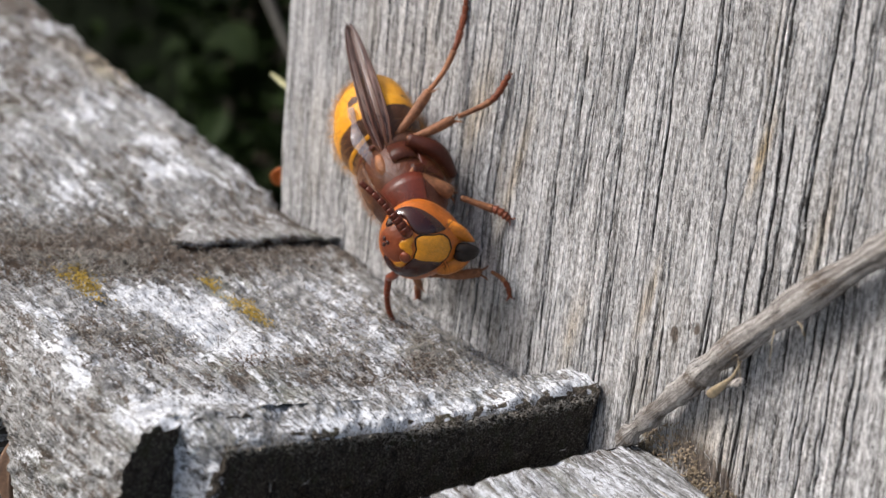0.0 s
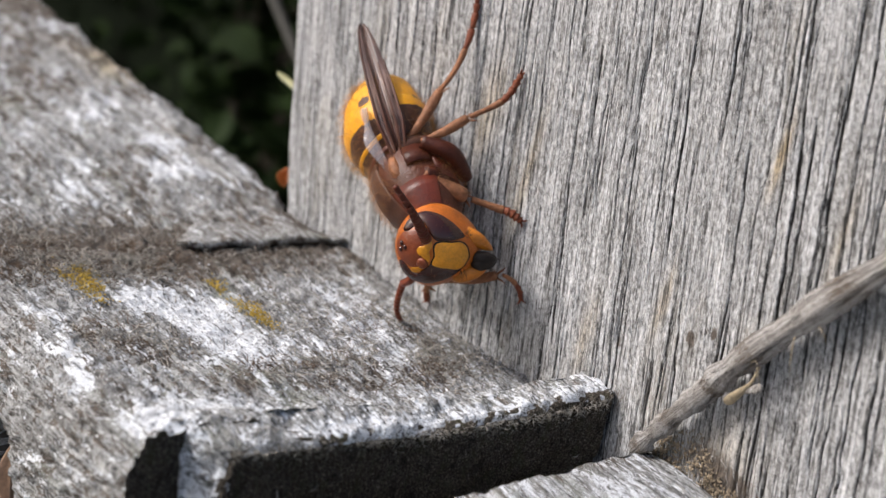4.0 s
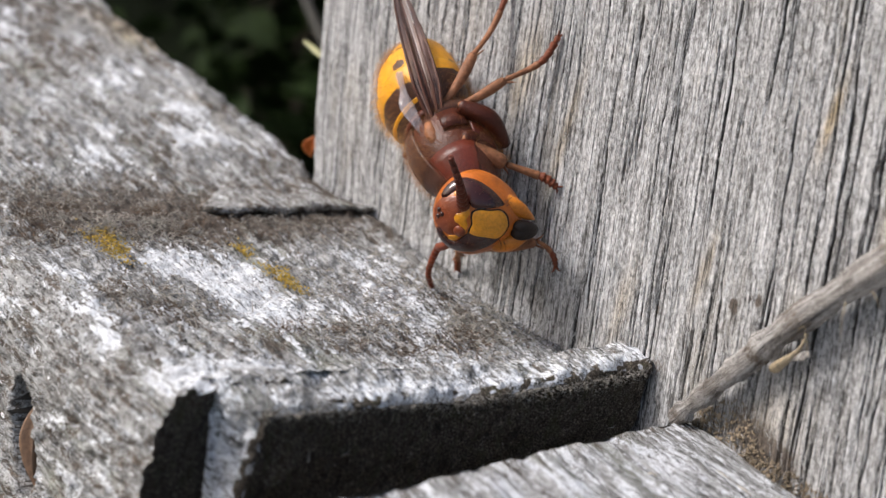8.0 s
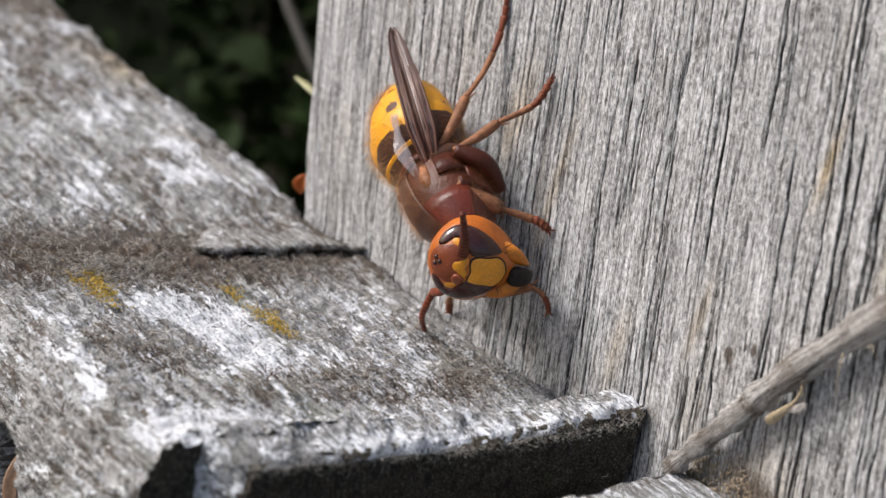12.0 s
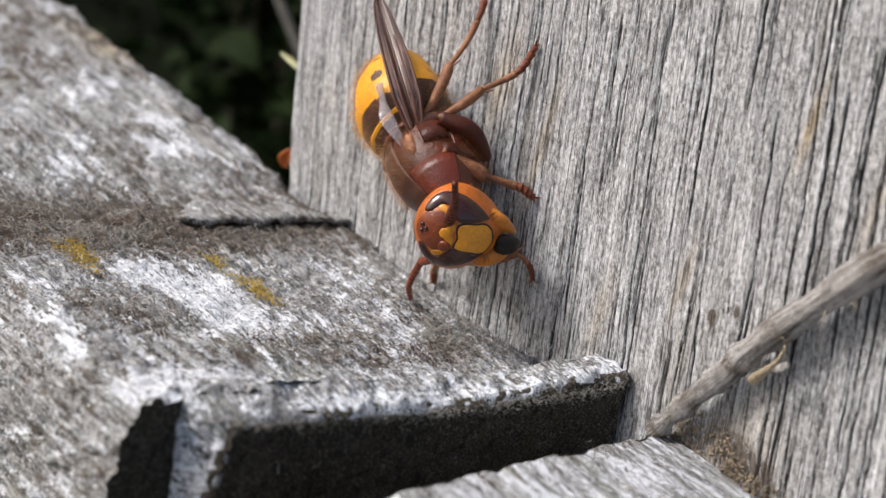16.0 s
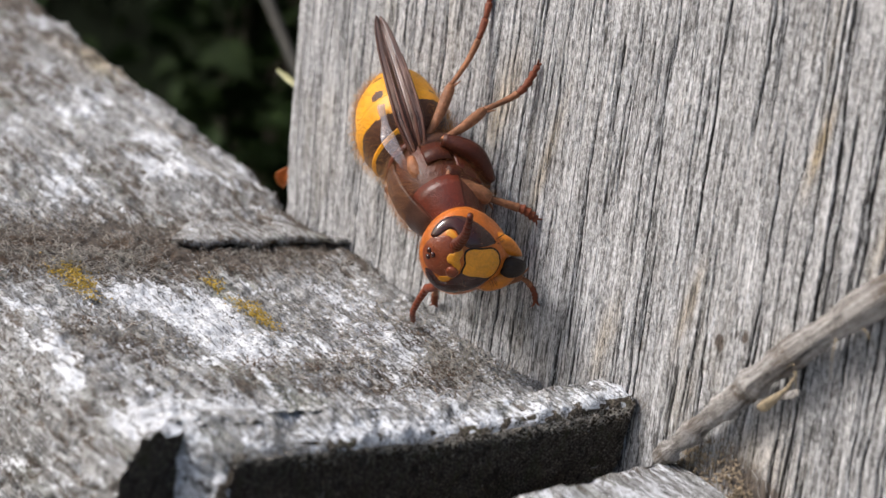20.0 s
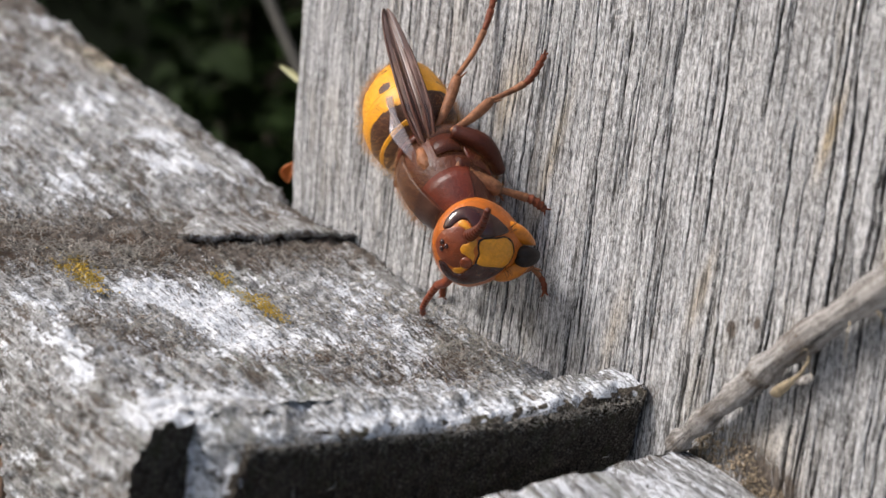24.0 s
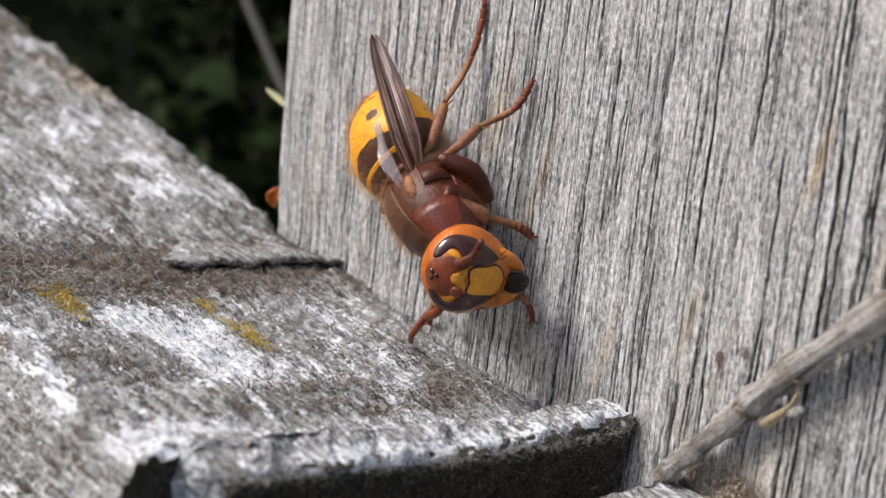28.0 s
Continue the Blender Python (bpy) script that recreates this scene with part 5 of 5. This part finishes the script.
for sign in (1, -1):
    eye_plate(sign)
    plate("brow_lobe", YELLOW, mirrored([(47, 39), (50, 35), (46, 30), (36, 25), (26, 21), (20, 17), (18, 20), (24, 25), (32, 30), (40, 38)], sign), 0.014, "yellow patch in the eye's notch", 0.010)
    c = skull(sign * 21, 25, 0.02)
    member("feeler_socket", *tube([c * 0.93, c * 1.02, c * 1.06], [0.058, 0.056, 0.040], 18), CROWN, head)
    shift = Vector((0, -0.045, 0))
    way = [Vector((0.06, 0.230 * sign, -0.18)), Vector((0.10, 0.205 * sign, -0.27)), Vector((0.125, 0.165 * sign, -0.37)), Vector((0.12, 0.115 * sign, -0.46)), Vector((0.095, 0.07 * sign, -0.55))]
    v, f = tube([p + shift for p in curve_points(way, 20)], [0.050, 0.066, 0.076, 0.083, 0.087, 0.089, 0.090, 0.090, 0.089, 0.087, 0.084, 0.080, 0.075, 0.069, 0.062, 0.054, 0.045, 0.035, 0.023, 0.010], 24, 0.85)
    member("jaw", v, f, JAW, head, "orange-yellow jaw")
    way = [Vector((0.15, 0.035 * sign, -0.34)), Vector((0.175, 0.025 * sign, -0.42)), Vector((0.155, 0.015 * sign, -0.51)), Vector((0.09, 0.005 * sign, -0.60))]
    v, f = tube([p + shift * 1.6 for p in curve_points(way, 16)], [0.030, 0.048, 0.060, 0.068, 0.073, 0.076, 0.077, 0.076, 0.074, 0.071, 0.067, 0.061, 0.054, 0.044, 0.031, 0.012], 20, 0.95)
    member("biting_edge", v, f, BLACK, head, "black biting edge of the jaw")
for lo, la in ((0, 58), (-11, 66), (11, 66)):
    c = skull(lo, la, 0.015)
    member("small_eye", *tube([c * 0.97, c * 1.02, c * 1.045], [0.026, 0.023, 0.008], 14), EYE, head)


def on_head(r):
    lon, lat = r.uniform(-180, 180), r.uniform(-40, 85)
    p = skull(lon, lat)
    return p, p.normalized()


hairs(700, 12, 0.055, HAIR, "head_hair", head, on_head)
bristle = []
rb = random.Random(77)
for sign in (1, -1):
    for _ in range(6):
        p = skull(sign * rb.uniform(28, 46), rb.uniform(-36, -26), 0.02)
        bristle.append(tube([p, p * 1.12 + Vector((0.02, sign * 0.03, 0)), p * 1.22 + Vector((0.03, sign * 0.03, 0.03))], [0.0022, 0.0015, 0.0006], 4))
tagged(member("jaw_bristles", *merge(bristle), BLACK, head), kind="stuff")


# the far feeler hangs to the rail in two pieces, bent at the elbow; the near one points outwards and swings
def tapered(name, length, joints, radii, label, bow, material):
    """A feeler piece along z from its root, in short joints."""
    root = new(name)
    root.parent = hornet
    tagged(root, label)
    line = curve_points([(0, 0, 0), (bow * 0.8, 0, length * 0.3), (bow, 0, length * 0.6), (0, 0, length)], joints * 4 + 1)
    for q in range(joints):
        pts = line[q * 4 : q * 4 + 5]
        r = radii[0] + (radii[1] - radii[0]) * q / max(joints - 1, 1)
        member("feeler_joint", *tube(pts, [r * 0.94, r, r * 1.02, r, r * 0.94], 12), material, root)
    return root


hanging_base = tapered("feeler_base", 0.40, 1, (0.042, 0.042), "red-brown first joint of the hanging feeler", 0.03, ANTENNA)
hanging = tapered("feeler", 0.86, 11, (0.036, 0.026), "red-brown feeler hanging down to the rail", -0.07, ANTENNA)
swinging = tapered("feeler", 0.66, 10, (0.058, 0.028), "dark red-brown feeler swinging across the face", 0.04, FEELER)

# seconds, the head's centre (cm) and its turn
HEAD_ROWS = [
    (0, (-1.642, -0.950, 1.046), (0.637, 0.733, -0.209, -0.117)),
    (1, (-1.605, -0.950, 1.049), (0.649, 0.726, -0.197, -0.117)),
    (2, (-1.566, -0.950, 1.057), (0.650, 0.726, -0.186, -0.124)),
    (3, (-1.537, -0.950, 1.059), (0.653, 0.724, -0.182, -0.127)),
    (3.5, (-1.526, -0.950, 1.055), (0.655, 0.720, -0.192, -0.124)),
    (5.5, (-1.530, -0.950, 1.054), (0.653, 0.727, -0.163, -0.134)),
    (6.5, (-1.491, -0.950, 1.057), (0.649, 0.725, -0.180, -0.143)),
    (7.5, (-1.452, -0.950, 1.059), (0.642, 0.723, -0.198, -0.158)),
    (8.5, (-1.434, -0.950, 1.057), (0.645, 0.722, -0.196, -0.157)),
    (9.5, (-1.429, -0.950, 1.054), (0.654, 0.721, -0.177, -0.145)),
    (10.5, (-1.420, -0.950, 1.054), (0.661, 0.722, -0.160, -0.133)),
    (11.5, (-1.405, -0.950, 1.058), (0.663, 0.723, -0.146, -0.129)),
    (12.5, (-1.385, -0.950, 1.068), (0.656, 0.729, -0.137, -0.140)),
    (13.5, (-1.373, -0.950, 1.075), (0.654, 0.730, -0.135, -0.145)),
    (15.5, (-1.353, -0.950, 1.064), (0.660, 0.724, -0.149, -0.132)),
    (16.5, (-1.346, -0.950, 1.059), (0.664, 0.725, -0.145, -0.114)),
    (17.5, (-1.336, -0.950, 1.060), (0.666, 0.725, -0.139, -0.108)),
    (18.5, (-1.322, -0.950, 1.060), (0.666, 0.726, -0.139, -0.103)),
    (19.5, (-1.310, -0.950, 1.061), (0.664, 0.729, -0.137, -0.095)),
    (20.5, (-1.293, -0.950, 1.064), (0.661, 0.732, -0.140, -0.090)),
    (21.5, (-1.273, -0.950, 1.073), (0.654, 0.737, -0.139, -0.095)),
    (23.5, (-1.244, -0.950, 1.074), (0.655, 0.735, -0.155, -0.082)),
    (24.5, (-1.246, -0.950, 1.072), (0.659, 0.735, -0.146, -0.066)),
    (25.5, (-1.242, -0.950, 1.074), (0.658, 0.737, -0.140, -0.061)),
    (26.5, (-1.236, -0.950, 1.079), (0.655, 0.741, -0.138, -0.060)),
    (28, (-1.228, -0.950, 1.095), (0.649, 0.748, -0.118, -0.076)),
]


# ---------------------------------------------------------------- motion
def motions():
    shifts = [(0, -0.17, -0.10), (3, -0.10, -0.08), (5.5, -0.095, -0.055), (7, -0.057, -0.033), (9, -0.032, -0.018), (11, 0.0, 0.0), (13, 0.012, 0.0), (16, 0.035, 0.018),
              (18, 0.049, 0.024), (20, 0.063, 0.038), (21.5, 0.082, 0.046), (24, 0.095, 0.054), (26, 0.105, 0.056), (28, 0.115, 0.063)]
    for ob in (thorax, forewing, hindwing, far_wing):
        walk(ob, [(t, pose(b * CM, 0, 0)) for t, b, _ in shifts])
    for ob in (stalk, abdomen):
        walk(ob, [(t, pose(a * CM, 0, 0)) for t, _, a in shifts])
    for thigh, shins, feet, knee, ankle, tip, follow in LEGS:
        thigh_rows, shin_rows, foot_rows = [], [], []
        for t, b, _ in shifts:
            k, a = knee + Vector((b, 0, 0)), ankle + Vector((b * follow, 0, 0))
            thigh_rows.append((t, pose(b * CM, 0, 0)))
            for rows, m in ((shin_rows, along_cm(k, a)), (foot_rows, along_cm(tip, a))):
                m.translation *= CM
                rows.append((t, m))
        walk(thigh, thigh_rows)
        for ob in shins:
            walk(ob, shin_rows)
        for ob in feet:
            walk(ob, foot_rows)
    # the feelers: the elbow and tip of the hanging one, the tip of the other
    elbow_x = ([0, 3, 8.5, 11, 16, 20.5, 25, 28], [-1.867, -1.787, -1.737, -1.707, -1.62, -1.548, -1.50, -1.47])
    elbow_z = ([0, 3, 8.5, 11, 16, 20.5, 25, 28], [0.536, 0.53, 0.585, 0.59, 0.60, 0.59, 0.54, 0.535])
    tip_x = ([0, 3, 8.5, 28], [-1.975, -2.04, -2.13, -2.10])
    tip_y = ([0, 3, 8.5, 28], [-0.635, -0.605, -0.57, -0.53])
    swing_t = [0, 3, 5.5, 8, 11, 13.5, 16, 18, 20.5, 24, 28]
    swing_x = [-1.867, -1.526, -1.331, -1.214, -1.028, -0.946, -0.875, -0.759, -0.669, -0.551, -0.457]
    swing_z = [1.464, 1.53, 1.50, 1.53, 1.58, 1.61, 1.61, 1.635, 1.645, 1.65, 1.685]
    rows = {ob: [] for ob in (head, hanging, hanging_base, swinging)}
    for t, place, turn in HEAD_ROWS:
        at = Matrix.LocRotScale(away(place) * CM, Quaternion(turn), None)
        rows[head].append((t, at))
        elbow = away((np.interp(t, *elbow_x), -1.0, np.interp(t, *elbow_z)))
        tip = away((np.interp(t, *tip_x), np.interp(t, *tip_y), -0.03))
        for ob, start, end in ((hanging, elbow, tip), (hanging_base, elbow, (at @ (skull(-21, 25) * CM)) / CM),
                               (swinging, (at @ (skull(21, 25, 0.02) * CM)) / CM, away((np.interp(t, swing_t, swing_x), -1.55, np.interp(t, swing_t, swing_z))))):
            m = along_cm(start, end)
            m.translation *= CM
            rows[ob].append((t, m))
    for ob, keys in rows.items():
        walk(ob, keys)


motions()
